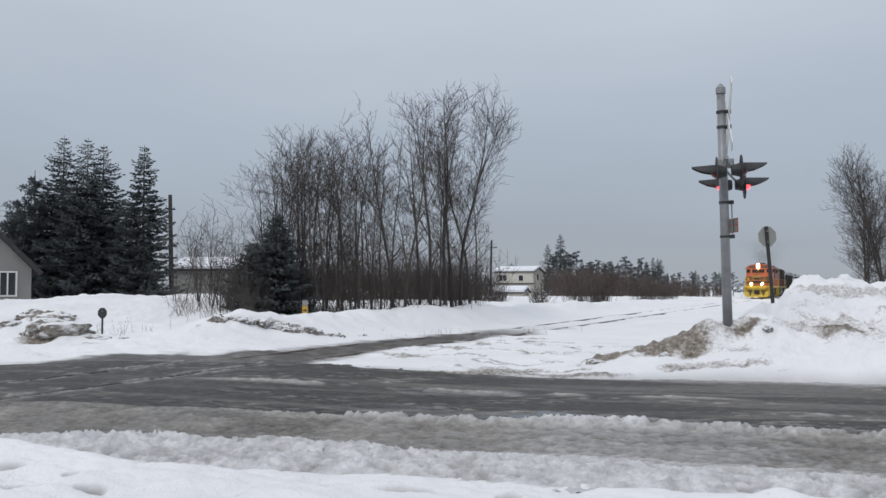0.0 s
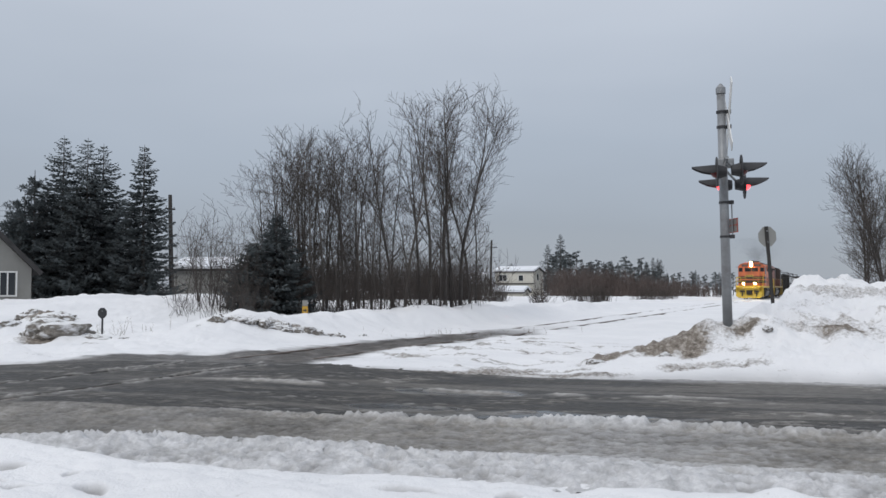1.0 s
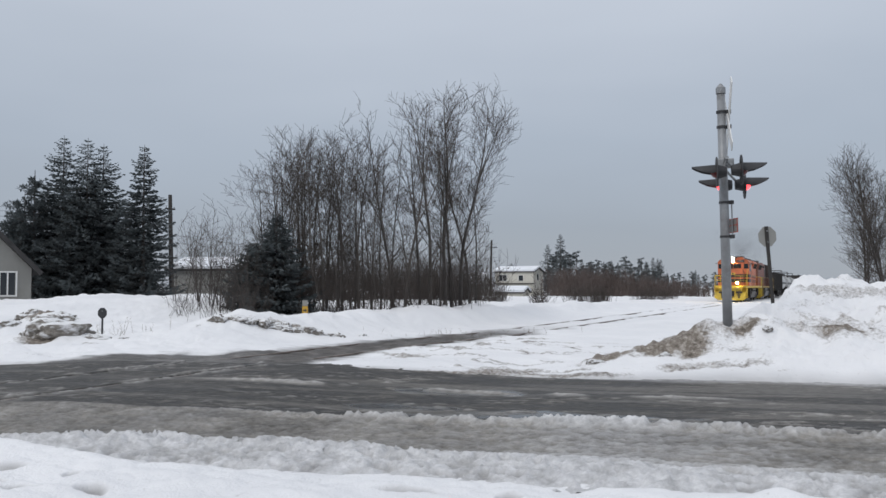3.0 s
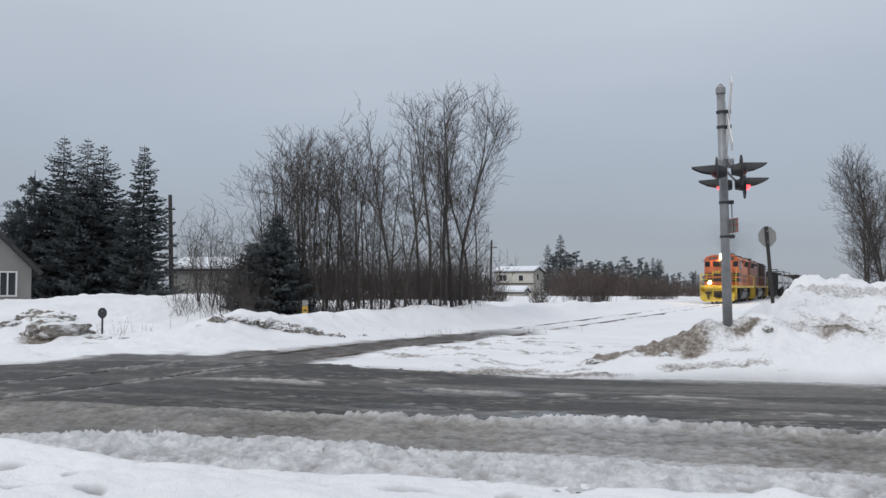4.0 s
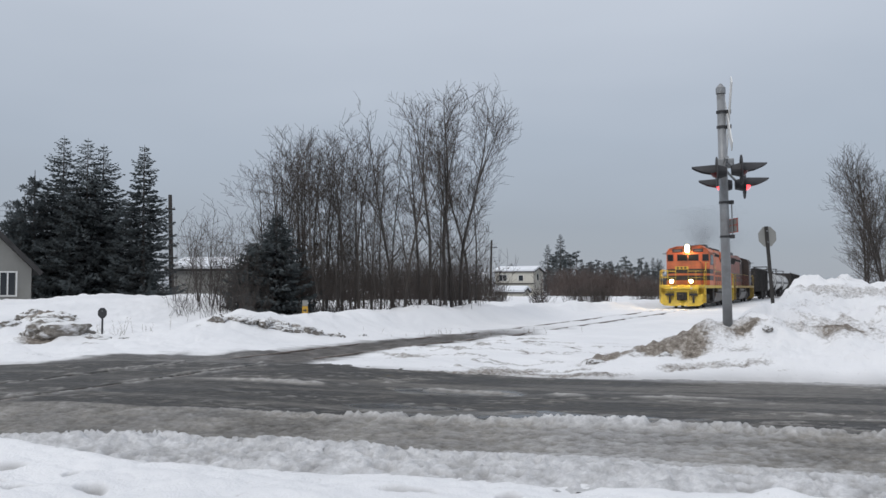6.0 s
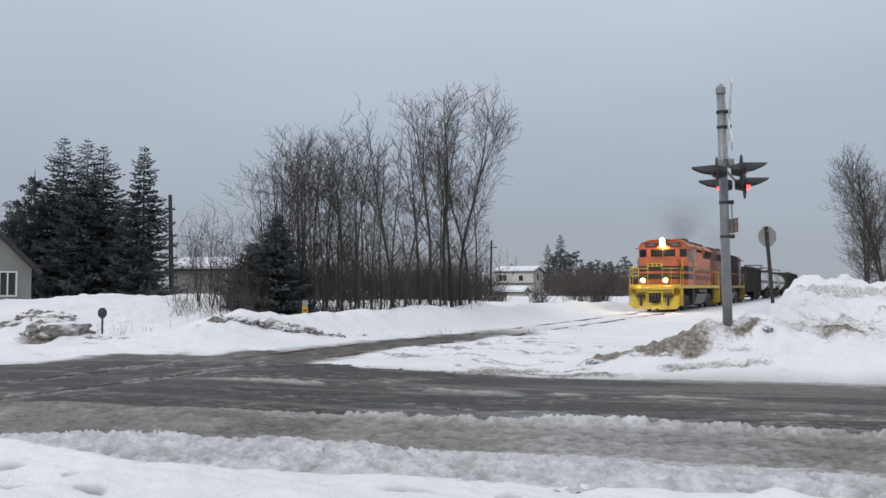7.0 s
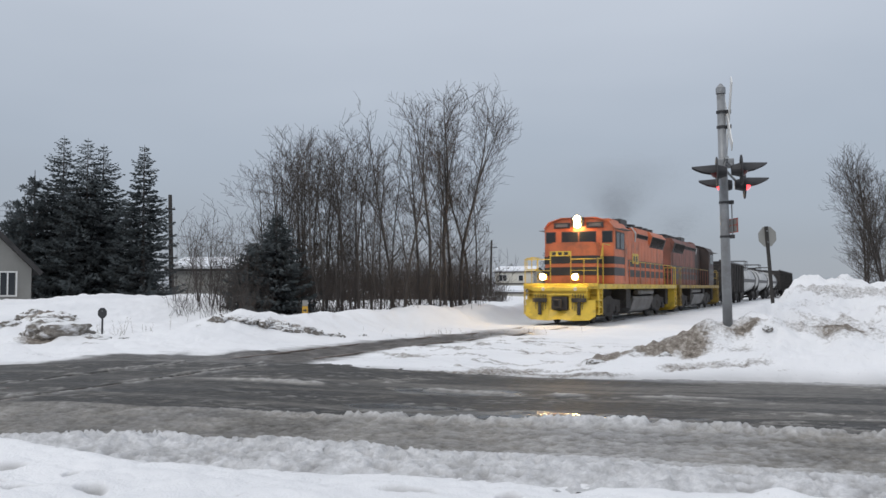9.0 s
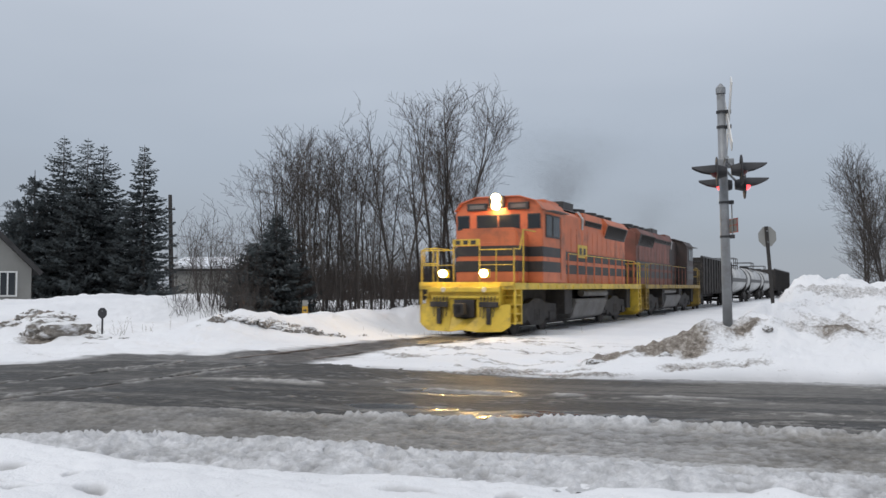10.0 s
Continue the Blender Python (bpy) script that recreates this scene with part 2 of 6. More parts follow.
SNOW = snow_material()
ROAD = road_material()
ORANGE = surface("orange_paint", (0.58, 0.160, 0.065), 0.5, vary=0.22, scale=1.2, dirt=(0.16, 0.075, 0.045), dirt_at=0.62, bump=0.05)
OLD_ORANGE = surface("faded_orange_paint", (0.22, 0.078, 0.055), 0.6, vary=0.3, scale=1.0, dirt=(0.10, 0.05, 0.035), dirt_at=0.55, bump=0.05)
SOOTY = surface("sooty_brown_paint", (0.060, 0.034, 0.028), 0.6, vary=0.4, scale=1.0, dirt=(0.03, 0.026, 0.024), dirt_at=0.5, bump=0.05)
BLACK = surface("black_paint", (0.030, 0.028, 0.028), 0.5, vary=0.3, scale=1.5, dirt=(0.07, 0.055, 0.045), dirt_at=0.62, bump=0.05)
YELLOW = surface("yellow_paint", (0.66, 0.46, 0.05), 0.5, vary=0.2, scale=2.0, dirt=(0.20, 0.14, 0.05), dirt_at=0.6, bump=0.05)
DULL_YELLOW = surface("dull_yellow_paint", (0.36, 0.24, 0.045), 0.6, vary=0.25, scale=2.0, dirt=(0.12, 0.09, 0.05), dirt_at=0.55, bump=0.05)
UNDER = surface("grimy_steel", (0.034, 0.030, 0.028), 0.8, vary=0.4, scale=3.0, dirt=(0.085, 0.072, 0.062), dirt_at=0.62)
TANK_GREY = surface("grey_tank_paint", (0.15, 0.145, 0.14), 0.6, vary=0.25, scale=1.4, dirt=(0.07, 0.06, 0.05), dirt_at=0.57)
GLASS = surface("dark_window_glass", (0.02, 0.025, 0.03), 0.08, vary=0.1, bump=0)
WHITE = surface("white_paint", (0.72, 0.72, 0.70), 0.5, vary=0.12, scale=1.2, dirt=(0.35, 0.31, 0.26), dirt_at=0.66, bump=0.05)
TANK_WHITE = surface("greyed_white_paint", (0.50, 0.50, 0.49), 0.5, vary=0.18, scale=0.9, dirt=(0.22, 0.20, 0.175), dirt_at=0.60, bump=0.05)
GALV = surface("galvanised_steel", (0.29, 0.30, 0.31), 0.5, metal=0.35, vary=0.22, scale=2.5, dirt=(0.17, 0.16, 0.155), dirt_at=0.6)
SIGNAL_BLACK = surface("matt_black_steel", (0.035, 0.035, 0.038), 0.6, vary=0.3, scale=4)
BARK = surface("grey_bark", (0.095, 0.085, 0.078), 0.9, vary=0.35, scale=3, grain=25, bump=0.5, random_tone=0.3)
TWIG = surface("brown_twigs", (0.076, 0.062, 0.054), 0.9, vary=0.3, scale=1.0, bump=0.0, random_tone=0.3)
# twig brown made lighter: distance haze painted into the far thicket's colour
HAZED_TWIG = surface("haze_lightened_twigs", (0.115, 0.088, 0.078), 0.9, vary=0.3, scale=0.3, bump=0.0, random_tone=0.2)
NEEDLE = surface("spruce_needles", (0.112, 0.130, 0.134), 0.85, vary=0.45, scale=0.8, grain=6, bump=0.0, random_tone=0.3)
def let_light_through(m, share):
    """Thin needles pass on some of the light that falls on their far side."""
    nt = m.node_tree
    b, out = nt.nodes["Principled BSDF"], nt.nodes["Material Output"]
    tr = nt.nodes.new("ShaderNodeBsdfTranslucent")
    nt.links.new(b.inputs["Base Color"].links[0].from_socket, tr.inputs["Color"])
    mx = nt.nodes.new("ShaderNodeMixShader")
    mx.inputs[0].default_value = share
    nt.links.new(b.outputs[0], mx.inputs[1])
    nt.links.new(tr.outputs[0], mx.inputs[2])
    nt.links.new(mx.outputs[0], out.inputs["Surface"])


let_light_through(NEEDLE, 0.4)
POLE_WOOD = surface("weathered_pole_wood", (0.036, 0.033, 0.031), 0.9, vary=0.3, scale=2, grain=30, bump=0.4)
STUCCO = surface("grey_stucco", (0.25, 0.248, 0.232), 0.9, vary=0.12, scale=0.8, grain=60, bump=0.3, dirt=(0.20, 0.19, 0.17), dirt_at=0.66)
SIDING = surface("cream_siding", (0.52, 0.50, 0.44), 0.8, vary=0.1, scale=0.6, bump=0.1)
SHINGLE = surface("dark_shingles", (0.045, 0.043, 0.043), 0.9, vary=0.3, scale=2, bump=0.3)
ROOF_SNOW = surface("roof_snow", (0.76, 0.78, 0.81), 0.8, vary=0.06, scale=0.8, bump=0.3, dist=0.03)
RAIL_STEEL = surface("rusty_rail", (0.25, 0.21, 0.185), 0.5, metal=0.5, vary=0.4, scale=5)
HEADLIGHT = glow("headlamp_glow", (1.0, 0.66, 0.26), 260.0)
RED_LIT = glow("lit_red_lens", (1.0, 0.075, 0.085), 2.4)
RED_DARK = surface("unlit_red_lens", (0.10, 0.012, 0.012), 0.25, vary=0.2, bump=0)
RED_PAINT = surface("red_sign_paint", (0.42, 0.06, 0.04), 0.5, vary=0.15, bump=0)
YELLOW_SIGN = surface("yellow_sign", (0.50, 0.29, 0.03), 0.5, vary=0.1, bump=0)
SOOT = surface("soot", (0.06, 0.058, 0.058), 0.95, vary=0.3, bump=0)
GRASS = surface("dry_straw", (0.20, 0.15, 0.085), 0.9, vary=0.4, bump=0, random_tone=0.3)

def clod_material():
    m, nt, b = nodes_of("dirty_frozen_snow")
    big, mid = noise_node(nt, 2.5, 5), noise_node(nt, 6, 9, rough=0.72)
    earth = ramp_node(nt, mid.outputs["Fac"], [(0.3, (0.085, 0.075, 0.063)), (0.5, (0.18, 0.162, 0.14)), (0.72, (0.33, 0.31, 0.285))])
    f_ = ramp_node(nt, big.outputs["Fac"], [(0.50, (0, 0, 0)), (0.66, (1, 1, 1))])
    c = mix_node(nt, f_.outputs[0], earth.outputs[0], (0.74, 0.74, 0.75))
    # fresh snow lies on what faces the sky
    c = mix_node(nt, upward(nt, big.outputs["Fac"], 0.88, 1.06), c.outputs[0], (0.80, 0.805, 0.81))
    nt.links.new(c.outputs[0], b.inputs["Base Color"])
    b.inputs["Roughness"].default_value = 0.85
    bp = nt.nodes.new("ShaderNodeBump")
    bp.inputs["Strength"].default_value, bp.inputs["Distance"].default_value = 0.8, 0.05
    nt.links.new(mid.outputs["Fac"], bp.inputs["Height"])
    nt.links.new(bp.outputs[0], b.inputs["Normal"])
    return m


CLOD = clod_material()

# ---- plan of road and track ----
TH = radians(25.355)
ALONG = Vector((sin(TH), cos(TH), 0))
ASIDE = Vector((cos(TH), -sin(TH), 0))
TRACK_OFF = -10.17
RA = radians(10.5)


def road_rq(x, y):
    return x * cos(RA) - y * sin(RA), x * sin(RA) + y * cos(RA)


def track_dl(x, y):
    return x * sin(TH) + y * cos(TH), x * cos(TH) - y * sin(TH) - TRACK_OFF


def track_rise(d, l):
    """The track bed stands a hand's width over the road's shoulders at the crossing."""
    return 0.105 * step(27, 17, d) * step(4.5, 7.8, d) * step(6.0, 1.9, np.abs(l))


def on_track(d, l, z=0.0):
    v = ALONG * d + ASIDE * (TRACK_OFF + l)
    return (v.x, v.y, z)


# ---- ground ----
def soil_patches(x, y):
    """Earth and sand that the plough has thrown on the banks."""
    n = fbm(x, y, 0.8, 31, 4)
    s = 1.2 * bell(x, y, 3.25, 15.3, 0.7, 0.36, 8) + 0.9 * bell(x, y, 4.35, 15.1, 0.3, 0.3) + 0.8 * bell(x, y, 4.9, 15.8, 0.6, 0.16, 15) + 0.8 * bell(x, y, 5.5, 15.3, 0.4, 0.15)
    s = s + 0.5 * bell(x, y, 6.6, 16.3, 0.6, 0.35) + 0.6 * bell(x, y, 5.3, 14.7, 0.35, 0.2) + 0.85 * bell(x, y, 8.0, 15.4, 1.2, 0.28, -8) + 0.7 * bell(x, y, 8.9, 16.6, 0.9, 0.2) + 0.5 * bell(x, y, 7.1, 15.0, 0.4, 0.3)
    s = s + 0.55 * bell(x, y, 8.3, 18.6, 0.9, 0.15, 12) + 0.45 * bell(x, y, 9.4, 17.6, 0.8, 0.2) + 0.4 * bell(x, y, 7.5, 17.3, 0.6, 0.15, 20) + 0.5 * bell(x, y, 8.9, 19.3, 0.6, 0.15, -10)
    s = s + 1.3 * bell(x, y, -8.9, 19.9, 0.75, 0.35) + 1.2 * bell(x, y, -11.6, 24.6, 0.7, 0.4) + 1.0 * bell(x, y, -11.8, 23.4, 1.0, 0.25) + 0.8 * bell(x, y, -10.8, 21.0, 0.6, 0.2)
    s = s + 0.75 * bell(x, y, -4.2, 22.6, 0.6, 0.16, 25) + 0.6 * bell(x, y, -5.3, 21.9, 0.4, 0.13, 25) + 0.6 * bell(x, y, -3.3, 23.2, 0.5, 0.14, 25) + 0.5 * bell(x, y, -7.6, 20.2, 0.5, 0.2)
    s = s + 0.6 * bell(x, y, 2.2, 14.55, 0.4, 0.08) + 0.8 * bell(x, y, 1.45, 14.6, 0.12, 0.06) + 0.8 * bell(x, y, 0.3, 15.2, 0.12, 0.08) + 0.5 * bell(x, y, 0.0, 15.0, 0.3, 0.05)
    return np.clip((s - 0.20) * 1.7 * step(0.40, 0.60, n + 0.10 * s), 0, 1)


PRINTS = ((-3.06, 6.1, 0.09, 0.10, 5), (-2.49, 6.05, 0.09, 0.08, -8), (0.46, 5.98, 0.075, 0.10, 0), (-0.24, 6.12, 0.18, 0.05, -10), (-3.42, 6.75, 0.10, 0.10, 5), (-2.82, 6.5, 0.05, 0.06, 0), (-3.35, 6.25, 0.12, 0.05, 40))
RIDGE_R = (-1.4, -0.4, 1.0, 1.8, 2.8, 3.8, 4.5, 5.6, 8.2, 16, 40)
RIDGE_Q = (15.2, 15.6, 16.2, 16.4, 17.2, 18.6, 20.2, 20.9, 21.8, 24, 26)
RIDGE_H = (0.0, 0.10, 0.36, 0.54, 0.92, 1.16, 1.47, 1.57, 1.48, 1.35, 1.2)


def ground_fields(x, y):
    r, q = road_rq(x, y)
    d, l = track_dl(x, y)
    wob = fbm(r, q * 0.0, 1.3, 3, 4) - 0.5
    near_edge = np.interp(r, (-9, -7, -5.6, -4.2, -2.5, -0.25, 2), (8.0, 7.75, 7.35, 6.95, 6.72, 6.68, 6.62)) + 0.45 * wob
    far_edge = 14.1 + 0.35 * (fbm(r, q * 0.0, 2.0, 8, 4) - 0.5)
    lumps = fbm(x, y, 2.2, 5, 5) - 0.5
    fine = 0.6 * (fbm(x, y, 0.45, 6, 5) - 0.5) + 0.35 * (0.74 - (1 - np.abs(2 * fbm(x, y * 1.6, 0.55, 7, 5) - 1)))
    z = 0.02 + 0.0 * x
    # verge on the camera's side
    near_bank = step(0.0, 0.5, near_edge - q)
    prints = np.zeros_like(x)
    for fx_, fy_, sx_, sy_, a_ in PRINTS:
        prints = prints + bell(x, y, fx_, fy_, sx_, sy_, a_)
    prints = np.clip(2.2 * prints - 0.7, 0, 1)
    z = z + near_bank * (0.10 + 0.30 * lumps + 0.17 * fine - 0.055 * prints)
    # far side: level by the track, a heap by the signal, a ploughed bank behind the track
    out = step(0.0, 1.3, q - far_edge)
    r_ = np.clip(r, -3, 40)
    ridge_q = np.interp(r_, RIDGE_R, RIDGE_Q) + 0.5 * (fbm(r, r * 0, 2.5, 10, 3) - 0.5)
    ridge_h = np.interp(r_, RIDGE_R, RIDGE_H)
    rise = np.clip((q - far_edge - 0.1) / np.maximum(ridge_q - far_edge - 0.1, 0.3), 0, 1) ** 0.85
    fall = np.exp(-0.5 * (np.maximum(q - ridge_q, 0) / (0.5 + 0.9 * ridge_h)) ** 2)
    heap = ridge_h * rise * fall
    heap = heap + 0.31 * bell(x, y, 5.30, 15.45, 0.5, 0.30)
    mound = np.clip(heap * 2.0, 0, 1) * (0.45 + 0.55 * step(0.4, 1.2, heap))
    clod = 1 - np.abs(2 * fbm(x, y, 0.9, 14, 4) - 1)
    heap = heap * (0.86 + 0.28 * fbm(x, y, 1.6, 12, 4)) + mound * (0.44 * (clod - 0.74) + 0.24 * (fbm(x, y, 0.42, 15, 4) - 0.5) + 0.09 * (1 - np.abs(2 * fbm(x, y, 0.2, 16, 4) - 1) - 0.74))
    heap = heap + step(0.05, 0.4, heap) * 0.22 * (0.26 - np.abs(2 * fbm(x, y * 1.3, 0.75, 19, 5) - 1))
    level = 0.03 + (0.16 * (fbm(x, y, 1.5, 17, 5) - 0.5) + 0.12 * (fbm(x * 0.6, y, 0.5, 18, 5) - 0.5)) * step(0.2, 1.2, q - far_edge)
    side = step(3.0, 1.7, np.abs(l))
    z = z + heap * step(1.2, 4.0, l) + out * level
    back = step(-2.0, -4.2, l)
    crest = 0.48 * np.exp(-0.5 * ((l + 4.3) / 1.0) ** 2) * (0.55 + 0.9 * fbm(d, l, 2.0, 21, 4)) * step(14.5, 17.5, d) * step(90, 48, d)
    field = 0.42 * bell(x, y, -12, 34, 8, 9) + 0.42 * bell(x, y, -10, 37, 5, 4) + 0.6 * bell(x, y, -20, 40, 8, 8)
    clods = 0.28 * bell(x, y, -9.2, 20.5, 0.8, 0.4) + 0.42 * bell(x, y, -11.4, 24.4, 0.7, 0.5) + 0.22 * bell(x, y, -12.4, 23.2, 1.0, 0.4) + 0.12 * bell(x, y, -4.2, 22.8, 1.2, 0.35, 25)
    z = z + out * back * (crest + field + clods * (0.6 + 0.8 * fbm(x, y, 0.6, 25, 4)) + 0.30 * lumps + 0.20 * fine)
    # the cleared track
    z = z - out * side * 0.06 + track_rise(d, l) * step(-0.4, 0.4, q - far_edge)
    # far country, gently rolling
    far = step(60, 160, np.hypot(x, y))
    z = z + far * 1.2 * (fbm(x, y, 90, 41, 3) - 0.55)
    under_road = step(-0.15, 0.05, q - near_edge) * step(0.12, -0.05, q - far_edge)
    z = z - under_road * 0.3
    rail = np.minimum(np.abs(l - 0.76), np.abs(l + 0.76))
    spread_ = np.where(l > 0, 0.95 + 1.6 * step(14, 11, d), 1.0 + 3.2 * step(17, 9, d))
    band = step(spread_ + 0.45, spread_ - 0.35, np.abs(l) + 0.8 * (fbm(x * 0.6, y, 0.9, 51, 5) - 0.5) + 0.7 * (fbm(x * 0.6, y * 1.4, 0.22, 53, 4) - 0.5))
    slush = band * step(32, 22, d + 7 * (fbm(x, y, 1.6, 55, 4) - 0.5))
    slush = np.maximum(slush, step(0.17, 0.05, rail + 0.16 * (fbm(x, y, 0.7, 57, 4) - 0.5)) * step(75, 45, d) * 0.25)
    slush = slush * step(4.8, 4.0, np.abs(l))
    shoulder = step(0.55, -0.05, q - far_edge) * (0.45 + 0.5 * fbm(x * 0.4, y, 0.5, 59, 3))
    slush = np.maximum(slush, shoulder * 0.55 * (q > 10))
    soil_shade = soil_patches(x, y)
    fringe = step(1.9, 0.1, q - far_edge) * (q > 10) * step(0.45, 0.62, fbm(r * 0.30, q, 0.55, 65, 5))
    soil_shade = np.maximum(soil_shade, 0.75 * fringe)
    soil_shade = np.maximum(soil_shade, 0.65 * step(0.58, 0.68, fbm(r * 0.35, q, 0.30, 69, 5)) * step(0.9, 1.5, l) * step(7.5, 4.0, l) * step(27, 20, d) * out)
    # earth colour in the heap's hollows, dirt that also paints in their shading
    soil_shade = np.maximum(soil_shade, 0.48 * step(0.60, 0.38, clod) * step(0.25, 0.7, heap) * step(1.2, 4.0, l))
    # footprints greyed with the slush colour: their shade painted in
    slush = np.maximum(slush, 0.60 * prints * near_bank)
    soil_shade = np.maximum(soil_shade, 0.50 * step(0.50, 0.66, fbm(x, y * 1.5, 1.7, 67, 5)) * step(0.25, 0.7, heap) * step(1.2, 4.0, l))
    z = z + soil_shade * (0.20 * (fbm(x, y, 0.26, 61, 4) - 0.42) + 0.12 * (0.7 - np.abs(2 * fbm(x, y, 0.5, 63, 4) - 1) - 0.5))
    return x, y, z, soil_shade, slush


def disc_fields(az, dist):
    a = np.radians(az)
    return ground_fields(dist * np.sin(a) + 0.15, dist * np.cos(a) - 0.4)


azimuths = np.concatenate([np.arange(-180, -32, 2.5), np.arange(-30, 30, 0.095), np.arange(32, 179, 2.5), [180.0]])
dists = [0.0, 1.0, 2.0, 3.0, 4.0, 4.8, 5.3]
while dists[-1] < 4200:
    v_ = dists[-1]
    dists.append(v_ * (1.0047 if v_ < 29 else (1.012 if v_ < 60 else 1.05)))
ground = grid_object("ground", azimuths, np.array(dists), disc_fields, SNOW, ("soil_shade", "slush"))
tagged(ground, "snow-covered ground with ploughed banks and earthy patches", "snow", kind="structure")


def ground_height(x, y):
    a = ground_fields(np.array([[float(x)]]), np.array([[float(y)]]))
    return float(a[2][0, 0])


def ground_heights(x, y):
    return ground_fields(np.array([x], dtype=float), np.array([y], dtype=float))[2][0]


# ---- road ----
def road_fields(r, q):
    x, y = r * cos(RA) + q * sin(RA), -r * sin(RA) + q * cos(RA)
    w1 = (fbm(r, q * 0, 3.0, 71, 4) - 0.5)
    w2 = (fbm(r, q * 0, 2.2, 75, 4) - 0.5)
    chop = np.clip(0.75 * (1 - np.abs(2 * fbm(r, q, 0.13, 77, 3) - 1)) ** 2 + 0.45 * fbm(r * 0.7, q, 0.35, 78, 5) - 0.15 + 0.9 * (fbm(r, q * 0, 1.1, 76, 3) - 0.5), 0, 1.2)
    lump = fbm(r, q, 0.6, 79, 4)
    ridge_a = np.exp(-0.5 * ((q - 9.12 - 0.45 * w1) / 0.085) ** 2) * step(-5.2, -2.6, r)
    behind_a = step(9.25, 8.95, q - 0.45 * w1)
    crust = np.interp(r, (-7, -5.4, -4.3, -3.85, -2.5, -1.3, 0.5, 3), (7.0, 7.05, 7.2, 7.32, 7.27, 7.17, 7.08, 6.98)) + 0.25 * w2
    ridge_b = np.exp(-0.5 * ((q - crust) / 0.15) ** 2) * (0.35 + 0.65 * step(-0.3, -2.0, r))
    pale_in = step(0.05, -0.25, q - crust + 0.3 * (lump - 0.5))
    ridge_c = np.exp(-0.5 * ((q - 11.9 - 0.3 * w1) / 0.09) ** 2) * step(0.42, 0.62, fbm(r, q, 1.1, 81, 3)) * step(-6.5, -5, r) * step(3, 0.5, r)
    d_, l_ = track_dl(x, y)
    hump = track_rise(d_, l_) + 0.02 * step(3.4, 1.9, np.abs(l_ + 0.3))
    rail_ = np.minimum(np.abs(l_ - 0.76), np.abs(l_ + 0.76)) + 0.10 * (fbm(x, y, 0.35, 72, 4) - 0.5)
    groove = step(0.085, 0.045, rail_)
    z = hump + 0.016 * (lump - 0.5) + 0.012 * (fbm(r * 0.4, q, 0.16, 80, 3) - 0.5) * step(0.35, 0.6, fbm(r * 0.3, q, 1.0, 82, 3))
    z = z + 0.09 * ridge_a * (0.2 + 1.2 * chop) + 0.045 * behind_a * chop + 0.10 * ridge_b * (0.30 + 1.0 * chop)
    z = z + pale_in * (0.012 + 0.055 * chop * (0.4 + lump)) + 0.032 * ridge_c * (0.3 + 1.2 * chop)
    crumb = step(0.60, 0.70, fbm(r * 0.5, q, 0.10, 91, 4)) * step(0.45, 0.62, fbm(r * 0.2, q, 0.9, 93, 3))
    z = z + 0.016 * crumb * step(8.9, 9.4, q)
    worn = step(0.46, 0.66, fbm(r * 0.16, q, 0.5, 83, 5))
    grey = np.clip(ridge_a * 1.2 + behind_a * (0.35 + 0.9 * (lump - 0.2)) + ridge_b + ridge_c * 1.4 + (0.36 * worn + 0.5 * crumb) * step(9.0, 9.6, q) * (0.45 + 0.55 * step(-5.5, -2.5, r)), 0, 1)
    pale = np.clip(0.55 * ridge_a * chop * 1.6 + 1.1 * ridge_b * (0.35 + chop) + 0.12 * crumb * (q > 9) + 0.55 * behind_a * np.clip(chop - 0.30, 0, 1) * (0.4 + 0.6 * step(-3.0, -0.5, r)) + pale_in * (0.42 + 0.75 * lump * chop * 1.6) + 0.30 * ridge_c * chop * 1.5, 0, 1)
    pale = np.maximum(pale, step(13.75, 14.25, q + 0.6 * (fbm(r * 0.5, q, 0.6, 85, 4) - 0.5)) * 0.55 * step(-2.0, 0, r))
    pool = np.exp(-0.5 * ((q - 9.95) / 0.55) ** 2) * (step(-4.2, -2.4, r) * step(1.8, 0.4, r)) + 0.95 * np.exp(-0.5 * ((q - 11.9) / 0.4) ** 2) * step(-3.4, -2.6, r) * step(-0.6, -1.3, r)
    pool = pool + 0.7 * np.exp(-0.5 * ((q - 9.1) / 0.2) ** 2) * step(1.2, 1.8, r) * step(3.4, 2.8, r)
    water = step(0.46, 0.62, pool * (0.10 + 1.25 * fbm(r * 0.6, q, 0.40, 87, 4)) + 0.12 * step(0.5, 0.7, fbm(r * 0.25, q, 0.5, 89, 3))) * (1 - np.clip(grey, 0, 1))
    z = z - 0.006 * water - 0.05 * groove
    edge = step(0.30, 0.10, np.abs(rail_ - 0.04)) * step(0.42, 0.6, fbm(x, y, 0.25, 74, 3)) * (1 - groove)
    z = z + 0.03 * edge * chop
    grey = np.clip(np.maximum(grey, 0.6 * edge) * (1 - groove), 0, 1)
    pale = np.clip(np.maximum(pale, 0.35 * edge * chop) * (1 - groove), 0, 1)
    z = z * step(5.9, 6.6, q) - 0.05 * step(6.7, 6.3, q)
    return x, y, z, grey, pale, water


rs = spread(-9.0, 8.5, 0.025, -600, 600)
qs = np.concatenate([np.arange(6.3, 9.5, 0.021), np.arange(9.5, 14.6, 0.033)])
road = grid_object("road", rs, qs, road_fields, ROAD, ("grey", "pale", "water"))
tagged(road, "wet asphalt road with slush ridges, ruts and puddles", "road", kind="structure")


